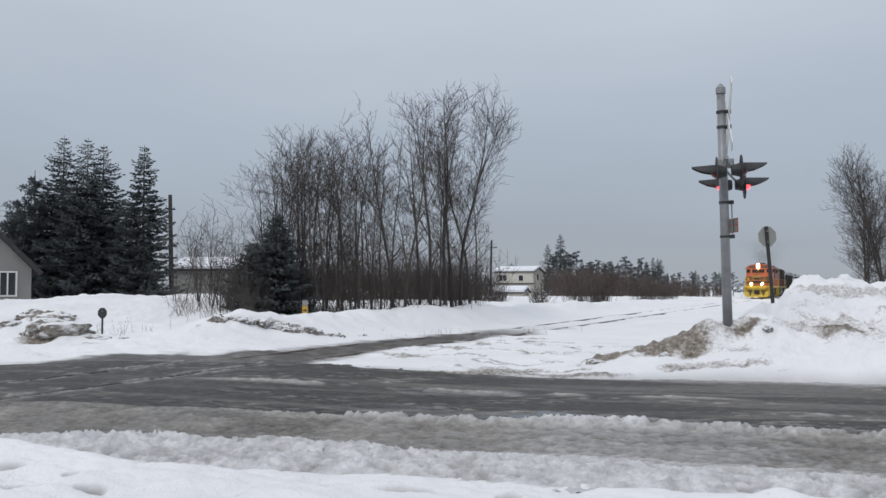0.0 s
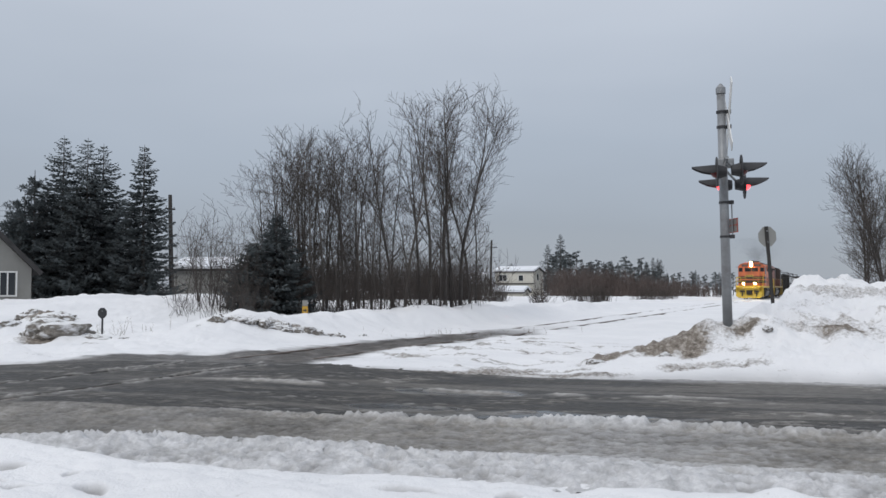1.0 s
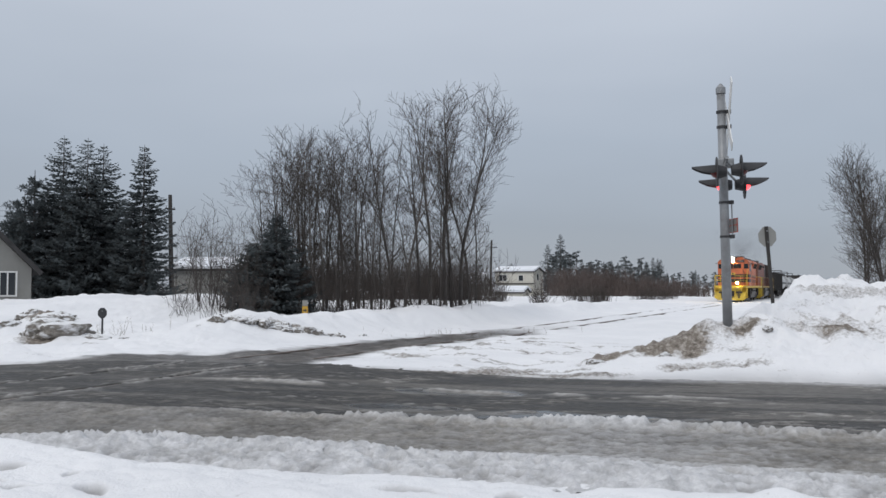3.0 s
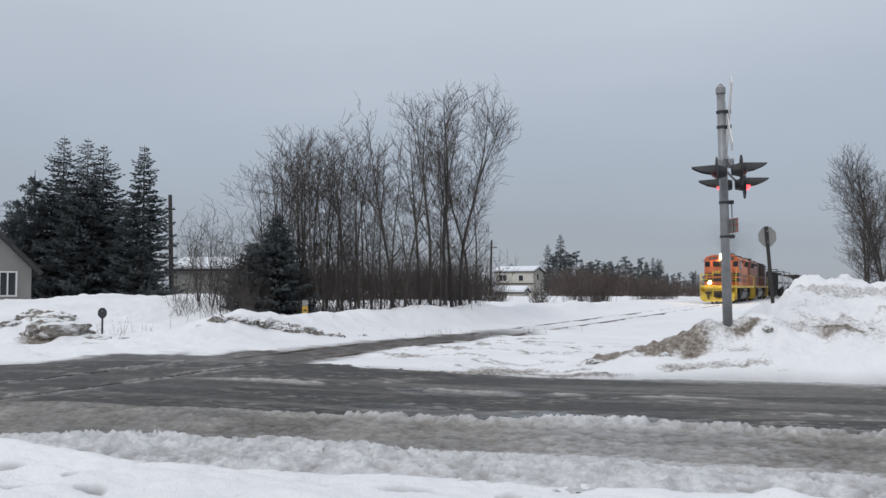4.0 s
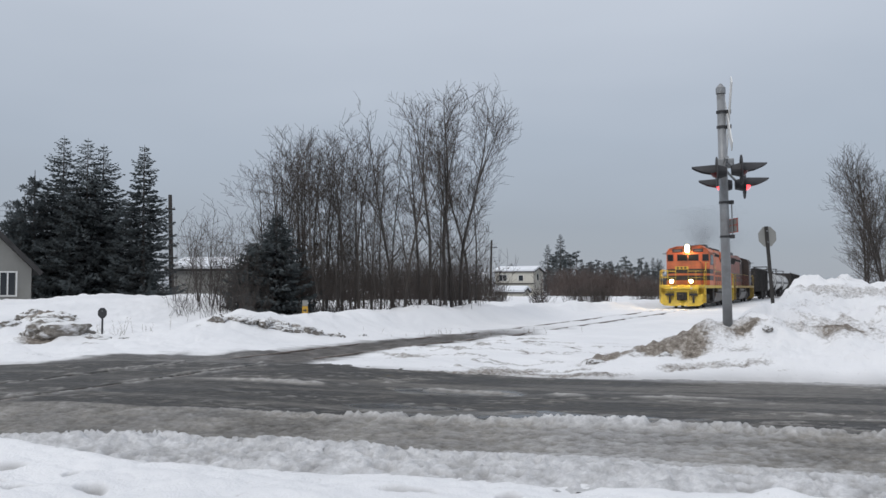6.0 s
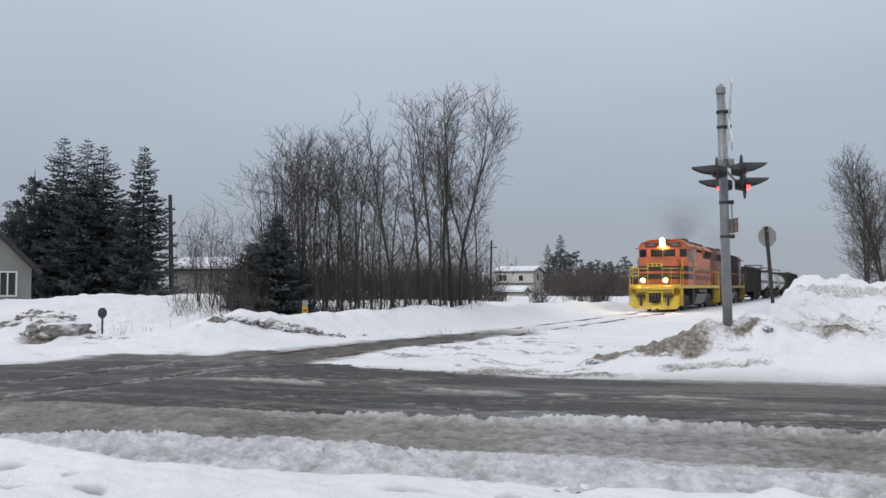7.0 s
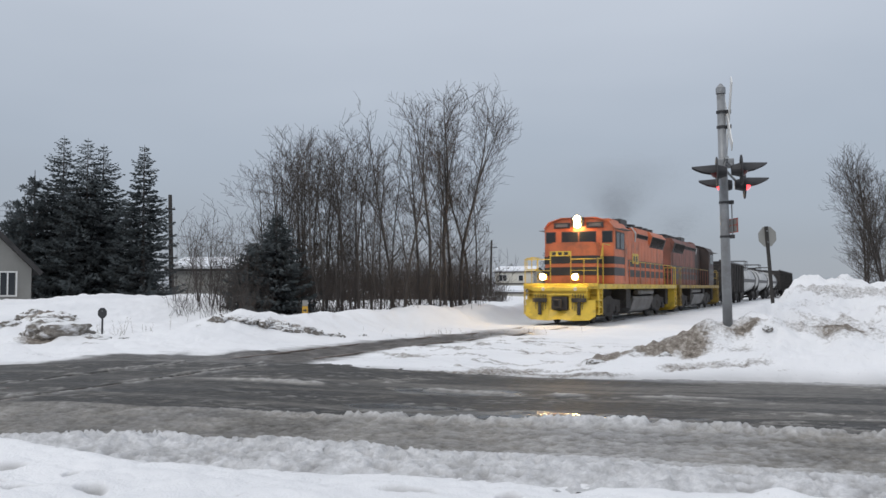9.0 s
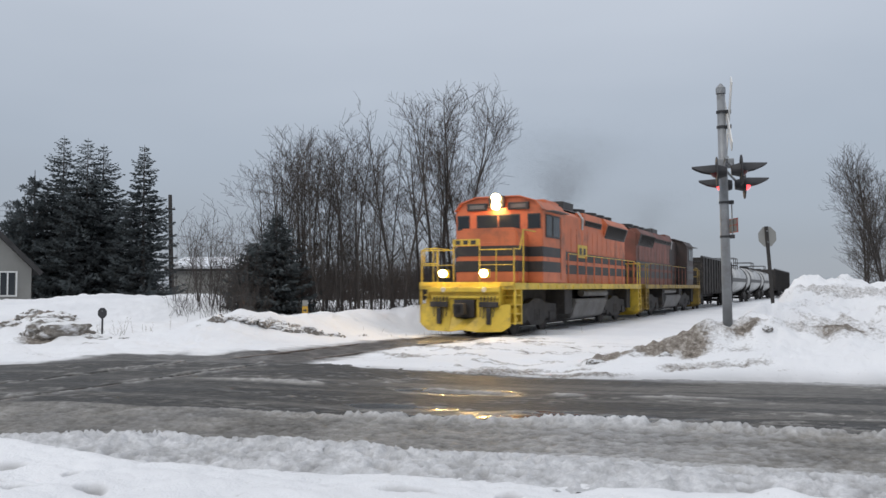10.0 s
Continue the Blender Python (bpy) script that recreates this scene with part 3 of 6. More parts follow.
# ---- track ----
def rail_bm():
    bm = bmesh.new()
    prof = [(-0.07, -0.16), (0.07, -0.16), (0.07, -0.14), (0.012, -0.12), (0.012, -0.04), (0.036, -0.03), (0.036, 0), (-0.036, 0), (-0.036, -0.03), (-0.012, -0.04), (-0.012, -0.12), (-0.07, -0.14)]
    # stations along the track, following its rise at the crossing
    rings = [[bm.verts.new((u, y, v + 0.105 * float(step(27, 17, np.array(y))))) for u, v in prof] for y in (-30, 16, 19, 21, 23, 25, 28, 420)]
    for a, b in zip(rings[:-1], rings[1:]):
        for k in range(len(prof)):
            j = (k + 1) % len(prof)
            bm.faces.new((a[k], a[j], b[j], b[k]))
    bm.faces.new(rings[0])
    bm.faces.new(rings[-1][::-1])
    return bm


TURN = -25.355
track = thing("railway_track", pose(*on_track(0, 0, 0.006), 0, 0, TURN), "single railway track with rusty rails in packed snow", "railway track", kind="structure")
for side_ in (-0.755, 0.755):
    r_ = part("rail", rail_bm(), RAIL_STEEL, track, "rusty steel rail")
    r_.location.x = side_


# ---- trees ----
class Stalks:
    """Tapered twigs as thin three- to six-sided prisms, gathered into one mesh."""

    def __init__(self):
        self.v, self.f = [], []

    def add(self, a, b, r0, r1, sides=3):
        d = (b - a)
        if d.length < 1e-5:
            return
        d.normalize()
        u = d.orthogonal().normalized()
        w = d.cross(u)
        n = len(self.v)
        for p_, r_ in ((a, r0), (b, r1)):
            for k in range(sides):
                t_ = 2 * pi * k / sides
                self.v.append(p_ + (u * cos(t_) + w * sin(t_)) * r_)
        for k in range(sides):
            j = (k + 1) % sides
            self.f.append((n + k, n + j, n + sides + j, n + sides + k))

    def mesh(self, name, material, smooth=True):
        me = bpy.data.meshes.new(name)
        me.from_pydata([tuple(p_) for p_ in self.v], [], self.f)
        me.materials.append(material)
        if smooth:
            me.polygons.foreach_set("use_smooth", np.ones(len(me.polygons), dtype=bool))
        return me


def limb(rng, wood, twigs, a, d, length, r, depth, form, forks=0):
    """One limb that curves upwards as it goes and sends out finer ones; a trunk may fork on its way."""
    reach, dense, min_r = form
    n = max((3, 3, 2, 1)[depth], int(length / (0.42, 0.32, 0.28, 0.45)[depth]))
    p_, step_ = a.copy(), length / n
    target = wood if depth <= 1 else twigs
    sides = (6, 4, 3, 3)[depth]
    wander = (0.018, 0.045, 0.065, 0.08)[depth]
    lift = (0.03, 0.05, 0.045, 0.03)[depth]
    first = (0.15, 0.15, 0.12, 1.0)[depth]
    bend = Vector((rng.gauss(0, wander), rng.gauss(0, wander), 0))
    due, split = rng.random(), [rng.uniform(0.34, 0.62) for _ in range(forks)]
    for i in range(n):
        t_ = (i + 1) / n
        bend = bend * 0.65 + Vector((rng.gauss(0, wander), rng.gauss(0, wander), rng.gauss(0, wander * 0.6)))
        d = (d + bend + Vector((0, 0, lift))).normalized()
        b = p_ + d * step_
        r0, r1 = max(min_r, r * (1 - i / n * 0.88)), max(min_r, r * (1 - t_ * 0.88))
        target.add(p_, b, r0, r1, sides)
        def side_way(low, high):
            ang = radians(rng.uniform(low, high))
            side = Matrix.Rotation(rng.uniform(0, 2 * pi), 3, d) @ d.orthogonal().normalized()
            return (d * cos(ang) + side * sin(ang)).normalized()
        while split and t_ > split[-1]:
            split.pop()
            limb(rng, wood, twigs, b, side_way(10, 20), length * (1 - t_) * rng.uniform(0.8, 1.0), r1 * 0.75, 0, form)
        if t_ > first and depth < 3:
            due += step_ * (4.4, 5.6, 7.0)[depth] * dense
            while due >= 1:
                due -= 1
                u = (t_ - first) / (1 - first)
                if depth == 0:
                    ln = reach * (1.0 - 0.72 * u) * min(1, 0.45 + 2.2 * u) * rng.uniform(0.4, 1.15)
                    ln = min(ln, 0.25 + length * 0.5)
                elif depth == 1:
                    ln = (0.25 + length * (0.62 - 0.42 * t_)) * rng.uniform(0.5, 1.15)
                else:
                    ln = rng.uniform(0.2, 0.62) * (1.1 - 0.3 * t_)
                way = side_way(28, 58) if depth == 0 else (side_way(26, 58) + Vector((0, 0, 0.22))).normalized()
                if ln > 0.12:
                    limb(rng, wood, twigs, b, way, ln, r1 * rng.uniform(0.34, 0.52), depth + 1, form)
        p_ = b


def bare_tree_meshes(seed, height, radius, stems=1, lean=0.10, reach=1.0, dense=1.0, forks=0, min_r=0.0056):
    rng = random.Random(seed)
    wood, twigs = Stalks(), Stalks()
    for k in range(stems):
        a = Vector((rng.uniform(-0.3, 0.3) * (stems > 1), rng.uniform(-0.3, 0.3) * (stems > 1), -0.3))
        d = Vector((rng.gauss(0, lean), rng.gauss(0, lean), 1)).normalized()
        limb(rng, wood, twigs, a, d, height * (1 if k == 0 else rng.uniform(0.6, 0.95)), radius * (1 if k == 0 else 0.7), 0, (reach, dense, min_r), forks)
    return wood.mesh("trunk", BARK), twigs.mesh("crown", TWIG)


def tree_thing(name, meshes, m, label, category="tree", group=""):
    ob = thing(name, m, label, category, group)
    for key, me in zip(("trunk", "crown"), meshes):
        c = new(key, me)
        c.parent = ob
    return ob


def spray(v, f, rng, p_, dv, size, width=0.22):
    """One flat tuft of needles, a pointed leaf-shaped face."""
    nn = dv.cross(Vector((rng.gauss(0, 1), rng.gauss(0, 1), rng.gauss(0, 1)))).normalized()
    c = len(v)
    v += [p_, p_ + dv * size * 0.5 + nn * size * width, p_ + dv * size, p_ + dv * size * 0.5 - nn * size * width]
    f.append((c, c + 1, c + 2, c + 3))


def needle_mesh(v, f):
    me = bpy.data.meshes.new("crown")
    me.from_pydata([tuple(q) for q in v], [], f)
    me.materials.append(NEEDLE)
    return me


def spruce_meshes(seed, height, width, density=1.0, slender=0.80):
    """A trunk with whorls of boughs that droop and turn up at their tips, each a flat fan of needle sprays."""
    rng = random.Random(seed)
    wood = Stalks()
    wood.add(Vector((0, 0, -0.3)), Vector((0, 0, height)), 0.016 * height, 0.01, 6)
    v, f = [], []
    z = height * 0.05
    while z < height * 0.985:
        k = 1 - z / height
        reach = width * 0.5 * min(1.0, 1.22 * k ** slender) * rng.uniform(0.62, 1.15) + 0.02
        n = max(4, int(7 * density * (0.45 + 0.55 * min(1, 2.5 * k))))
        turn = rng.uniform(0, 2 * pi)
        for i in range(n):
            az = turn + 2 * pi * (i + rng.uniform(-0.3, 0.3)) / n
            ln = reach * rng.choice((rng.uniform(0.85, 1.15), rng.uniform(0.45, 0.95)))
            droop = rng.uniform(0.12, 0.42) - 0.75 * max(0, 0.45 - k)
            base = Vector((0, 0, z + rng.uniform(-0.024, 0.024) * height * (0.3 + 0.7 * min(1, 3 * k))))
            out = Vector((cos(az), sin(az), 0))
            across = Vector((-out.y, out.x, 0))
            wood.add(base, base + out * ln * 0.8 + Vector((0, 0, -droop * ln * 0.7)), 0.02, 0.006, 3)
            m_ = max(7, int(ln * 12 * density))
            for j in range(m_):
                t_ = 0.10 + 0.90 * (j + rng.random()) / m_
                p_ = base + out * (ln * t_) + Vector((0, 0, -droop * ln * t_ + 0.30 * ln * t_ ** 3))
                fan = (0.10 + 0.34 * ln * (1 - t_) * (0.3 + t_)) * rng.uniform(0.5, 1.2)
                for s_ in (-1, 1):
                    q = p_ + across * (s_ * fan * rng.uniform(0.1, 0.9)) - Vector((0, 0, 0.12 * fan))
                    dv = (out * rng.uniform(0.5, 1.0) + across * s_ * rng.uniform(0.2, 0.9) + Vector((0, 0, rng.uniform(-0.45, 0.15)))).normalized()
                    spray(v, f, rng, q, dv, rng.uniform(0.12, 0.30) * (0.55 + 0.11 * min(width, 5)) * (0.5 + 0.5 * min(1, 3.2 * k)), 0.20)
        z += height * 0.017 + 0.011 * k * height
    return wood.mesh("trunk", BARK), needle_mesh(v, f)


def pine_meshes(seed, height, width, tufts=1.0):
    """An open pine: limbs that rise at their ends, each with round tufts of needles and sky between them."""
    rng = random.Random(seed)
    wood = Stalks()
    wood.add(Vector((0, 0, -0.3)), Vector((0, 0, height * 0.97)), 0.017 * height, 0.02, 6)
    v, f = [], []
    for i in range(int(34 * tufts)):
        k = rng.random() ** 0.8
        z = height * (0.16 + 0.80 * (1 - k))
        az = rng.uniform(0, 2 * pi)
        ln = width * 0.5 * (0.25 + 0.75 * min(1, 1.5 * k)) * rng.uniform(0.6, 1.1)
        base, out = Vector((0, 0, z)), Vector((cos(az), sin(az), 0))
        tip = base + out * ln + Vector((0, 0, rng.uniform(0.05, 0.45) * ln))
        wood.add(base, tip, 0.035, 0.012, 4)
        for _ in range(max(3, int(5 * ln))):
            t_ = rng.uniform(0.35, 1.05)
            c = base.lerp(tip, t_) + Vector((rng.gauss(0, 0.22), rng.gauss(0, 0.22), rng.gauss(0.08, 0.16))) * (0.4 + 0.3 * ln)
            wood.add(base.lerp(tip, min(1, t_) * 0.9), c, 0.012, 0.006, 3)
            for _ in range(26):
                dv = Vector((rng.gauss(0, 1), rng.gauss(0, 1), rng.gauss(0.35, 0.8))).normalized()
                spray(v, f, rng, c + dv * 0.04, dv, rng.uniform(0.18, 0.34) * (0.6 + 0.04 * height), 0.12)
    return wood.mesh("trunk", BARK), needle_mesh(v, f)


def brush_object(name, seed, spots, n, height, label, material=TWIG, r=0.008, lean=0.35, category="brush"):
    """Thickets of thin bare stems, too many to count."""
    rng = random.Random(seed)
    st = Stalks()
    picks = [rng.choice(spots) for _ in range(n)]
    px_ = [rng.gauss(c_[0], c_[2]) for c_ in picks]
    py_ = [rng.gauss(c_[1], c_[3]) for c_ in picks]
    pz_ = ground_heights(px_, py_)
    for x, y, z, (_, _, _, _, hk) in zip(px_, py_, pz_, picks):
        p_ = Vector((x, y, float(z) - 0.05))
        h = height * hk * rng.uniform(0.45, 1.1)
        d = Vector((rng.gauss(0, lean), rng.gauss(0, lean), 1)).normalized()
        k = 4
        for i in range(k):
            d = (d + Vector((rng.gauss(0, 0.14), rng.gauss(0, 0.14), 0.05))).normalized()
            b = p_ + d * h / k
            st.add(p_, b, r * (1 - i / k * 0.7), r * (1 - (i + 1) / k * 0.7), 3)
            if i > 0:
                for _ in range(2):
                    dd = (d + Vector((rng.gauss(0, 0.6), rng.gauss(0, 0.6), 0.1))).normalized()
                    st.add(b, b + dd * h * rng.uniform(0.12, 0.3), r * 0.5, r * 0.25, 3)
            p_ = b
    ob = new(name, st.mesh(name, material))
    return tagged(ob, label, category, kind="stuff")


def stand(x, y, sink=0.05, turn=0.0, scale=1.0):
    m = pose(x, y, ground_height(x, y) - sink, 0, 0, turn)
    return m @ Matrix.Diagonal((scale, scale, scale, 1))


def woods():
    rng = random.Random(5)
    # the grove behind the track
    protos = []
    for k, (h, r, st, ln, reach, dense, forks) in enumerate((
            (9.0, 0.09, 1, 0.02, 2.4, 0.80, 2), (8.6, 0.075, 1, 0.02, 1.8, 0.80, 1), (7.2, 0.052, 1, 0.02, 1.5, 0.95, 0), (6.6, 0.046, 1, 0.02, 1.4, 0.95, 0), (7.3, 0.052, 1, 0.02, 1.5, 0.9, 1),
            (4.4, 0.03, 3, 0.14, 1.1, 0.7, 0), (8.8, 0.09, 1, 0.02, 2.9, 0.80, 2), (6.9, 0.055, 1, 0.08, 2.0, 0.85, 1), (8.6, 0.085, 2, 0.06, 2.2, 0.85, 1))):
        protos.append((h, bare_tree_meshes(220 + k, h, r, st, ln, reach, dense, forks)))
    tall = [(-0.5, 34.5, 0, 1.02, 0), (-1.95, 33.8, 1, 1.0, 40), (-1.5, 33.2, 1, 0.93, 200), (0.74, 37.0, 6, 1.08, 15), (0.1, 35.8, 0, 1.08, 130), (0.38, 36.4, 1, 1.0, 90), (1.25, 38.4, 6, 0.93, 250), (-1.0, 35.5, 1, 1.0, 310)]
    slim = [(-7.1, 33.5, 7, 0.84), (-6.8, 34.6, 7, 0.95), (-6.6, 32.6, 3, 1.0), (-6.3, 33.6, 2, 0.97), (-6.1, 34.8, 4, 0.98), (-5.9, 35.5, 7, 1.05),
            (-5.8, 32, 4, 0.95), (-5.5, 33.2, 4, 1.0), (-5.35, 34.2, 3, 1.08), (-5.1, 32.5, 2, 1), (-5, 36.5, 2, 1.05), (-4.75, 34.6, 4, 1.02),
            (-4.6, 32.6, 2, 1.05), (-4.35, 35.2, 7, 1.06), (-4.1, 34.4, 2, 1.05), (-3.9, 33, 4, 0.98), (-3.6, 33.6, 3, 1.08), (-3.5, 35, 4, 1.08),
            (-3.2, 32.5, 2, 0.95), (-3, 36, 3, 1.08), (-2.8, 33, 2, 0.96), (-2.5, 34.2, 4, 1.0), (-2.2, 35.5, 2, 1.08), (0.56, 36.2, 3, 1.0), (1.5, 38.6, 4, 1.0), (-0.1, 35.0, 2, 0.98), (-1.2, 33.3, 3, 0.88),
            (-6.9, 36, 7, 1.05), (-6.0, 36.2, 2, 1.05), (-5.45, 35.8, 7, 1.08), (-4.5, 36.4, 3, 1.12), (-3.8, 36.6, 2, 1.1), (-3.2, 34.2, 3, 1.02), (-2.0, 34.6, 3, 1.05)]
    bushes = [(-2.4, 31.6, 5, 0.9), (-4.1, 31.2, 5, 0.95), (-7.9, 33.2, 5, 0.95), (-8.7, 33, 5, 0.85), (-9.5, 34, 5, 0.88), (-10, 34.8, 5, 0.8),
              (-7, 30.6, 5, 0.75), (-7.6, 31, 5, 0.75), (-8.3, 31.6, 5, 0.8), (-9, 32.2, 5, 0.9), (-10.4, 33.6, 5, 0.8), (-9.2, 32.9, 5, 0.95), (-8.1, 32.4, 5, 0.9)]
    spots = tall + [(*q, rng.uniform(0, 360)) for q in slim + bushes]
    for x, y, k, s, turn in spots:
        ob = tree_thing("bare_tree", protos[k][1], stand(x, y, 0.1, turn), "leafless grey-brown deciduous tree in a snowy grove", "tree", "grove of bare trees")
        s *= 0.95
        ob.scale = (s * 1.05, s * 1.05, s)
    # bare trees on the far side of the heap
    for x, y, k, s in ((20.9, 40, 8, 0.90), (21.6, 41.5, 8, 0.98), (20.6, 41, 7, 0.90), (22.6, 40, 0, 0.98), (21.6, 39.8, 7, 1.05), (20.9, 42.5, 8, 0.92), (21.9, 42, 6, 0.95)):
        ob = tree_thing("bare_tree", protos[k][1], stand(x, y, 0.1, rng.uniform(0, 360)), "leafless tree beside a snow heap", "tree", "bare trees by the heap")
        ob.scale = (s, s, s)
    # spruces
    big = [spruce_meshes(61, 11.2, 7.2, 1.15), spruce_meshes(62, 11.0, 7.8, 1.15), spruce_meshes(63, 9.0, 7.2, 1.15)]
    for x, y, k, s, turn in ((-24.35, 54, 0, 1.0, 0), (-22.6, 53.5, 1, 1.0, 70), (-22.0, 54.5, 0, 0.97, 200), (-25.6, 54.5, 2, 0.90, 30), (-20.9, 54, 2, 0.80, 250), (-23.4, 56, 2, 1.0, 140), (-25.0, 55.5, 1, 0.80, 100), (-19.9, 56, 2, 0.62, 10), (-23.2, 52.6, 2, 0.72, 300)):
        ob = tree_thing("spruce_tree", big[k], stand(x, y, 0.1, turn), "tall dark green spruce with drooping boughs", "tree", "spruces by the house")
        ob.scale = (s, s, s)
    lone = spruce_meshes(64, 10.3, 4.8, 1.35, 0.72)
    tree_thing("spruce_tree", lone, stand(-18.65, 52.5, 0.1, 10), "slim dark green spruce standing alone", "tree", "spruces by the house")
    for x, y, h, w, seed in ((-26.4, 53.2, 7.6, 4.6, 81), (-25.6, 52.8, 9.0, 3.6, 82), (-27.2, 55, 6.6, 3.6, 83)):
        tree_thing("pine_tree", pine_meshes(seed, h, w, 1.3), stand(x, y, 0.1), "open dark green pine with round needle tufts", "tree", "pines by the house")
    young = spruce_meshes(65, 3.8, 3.0, 1.3, 0.70)
    tree_thing("young_spruce", young, stand(-6.25, 31.8, 0.1), "young dark green spruce at the grove's edge", "tree")
    low = spruce_meshes(66, 2.7, 2.6, 1.3, 0.6)
    tree_thing("young_spruce", low, stand(-7.2, 32.3, 0.1), "low young spruce among bare bushes", "tree")
    # tree line in the distance
    far = [spruce_meshes(71, 10, 4.6, 0.6), pine_meshes(72, 8.6, 5.0, 0.9)]
    rows = [(0.124, 172, 10.2), (0.130, 172, 8.2), (0.139, 166, 11.8), (0.143, 155, 8.5), (0.150, 152, 7.6), (0.158, 156, 8.2), (0.164, 150, 6.6), (0.134, 174, 9.0), (0.175, 160, 6.6), (0.182, 158, 6.8), (0.190, 162, 6.5), (0.199, 160, 6.2),
            (0.207, 164, 6.4), (0.216, 160, 7.4), (0.222, 165, 6.4), (0.235, 160, 7.2), (0.24, 166, 6.6), (0.25, 170, 5.5), (0.265, 170, 4.6), (0.28, 172, 4.8), (0.295, 175, 4.6), (0.31, 175, 4.4), (0.33, 175, 4.0), (0.36, 180, 4.0), (0.081, 175, 6.6), (0.086, 178, 5.2), (0.02, 170, 5), (-0.02, 175, 5.5), (-0.06, 170, 5)]
    rows += [(rng.uniform(0.165, 0.262), rng.uniform(168, 190), rng.uniform(5.8, 7.6)) for _ in range(16)] + [(rng.uniform(0.26, 0.345), rng.uniform(176, 190), rng.uniform(4.4, 5.6)) for _ in range(10)]
    for i, (k, y, h) in enumerate(rows):
        ob = tree_thing("far_conifer", far[i % 2], stand(k * y, y, 0.2, rng.uniform(0, 360)), "dark conifer in the distant tree line", "tree", "distant tree line")
        s = h / (10, 8.6)[i % 2]
        ob.scale = (s * 1.25, s * 1.25, s * 1.05)
    brush_object("thicket", 91, [(k * 0.01 * y, y, 1.6, 5, hk) for k, y, hk in ((14.3, 135, .9), (15.0, 132, 1.0), (15.8, 136, 1.1), (17, 138, 1.0), (18.2, 140, 1.05), (19.4, 140, 0.95), (20.6, 142, 1.0), (22, 144, .9), (23.4, 146, .8), (25, 148, .75), (26.6, 150, .7), (28.4, 150, .7), (30.5, 152, .6))]
                 + [(k * 0.01 * y, y, 1.6, 4, hk) for k, y, hk in ((0.3, 118, .7), (-1.5, 118, .9))], 2300, 3.8, "dense brown leafless thicket at the field's edge", HAZED_TWIG, r=0.042, lean=0.2)
    brush_object("shrub", 92, [(9.0, 78, 0.45, .6, .8), (12.1, 76, 0.5, .6, 1.0), (14.2, 80, 0.6, .6, 1.0), (15.4, 82, 0.4, .6, .9), (22, 92, 0.6, .8, .9), (24.5, 98, 0.8, .8, .9), (5.4, 84, 0.5, .6, .9), (27.5, 104, .7, .7, .8)], 900, 1.8, "leafless brown shrubs standing in the snow", r=0.017, lean=0.5)
    brush_object("undergrowth", 93, [(-6.5 + 0.75 * i, 32.4 + 0.25 * (i % 3) + 1.25 * max(0, i - 6), 0.5, 0.7, 1.0) for i in range(11)] + [(-8.2, 31.5, 0.8, 0.8, 0.8)], 750, 2.1, "tangled leafless undergrowth in the grove", r=0.0085)
    brush_object("thicket", 97, [(-16 + 1.7 * i, 90 + 2 * (i % 3), 1.2, 1.8, 0.8 + 0.25 * ((i * 7) % 5) / 5) for i in range(13)], 1600, 4.3, "dense dark brown thicket behind the grove", r=0.034, lean=0.25)
    brush_object("bank_twigs", 94, [(-6.9, 27.6, 0.4, 0.5, 1.1), (-6.3, 27.4, 0.35, 0.4, 1.2), (-7.4, 28.4, 0.4, 0.5, 1.0), (-8.8, 28.5, 0.3, 0.4, 0.7)], 120, 1.5, "sparse bare twigs poking out of the snowbank", r=0.007)
    brush_object("brush", 95, [(20.6, 36, 0.8, 0.6, 1.0), (22, 36.5, 1.0, .6, 1.3)], 800, 1.9, "dark tangled brush behind the snow heap", r=0.012)
    brush_object("dry_grass", 96, [(-8.0, 21.3, 0.5, 0.25, 1.0), (0.3, 25.2, 1.2, 0.3, 0.6), (2.5, 27.6, 1.2, 0.4, .6)], 60, 0.42, "dry straw stalks in the snow", GRASS, 0.004, category="grass")


woods()


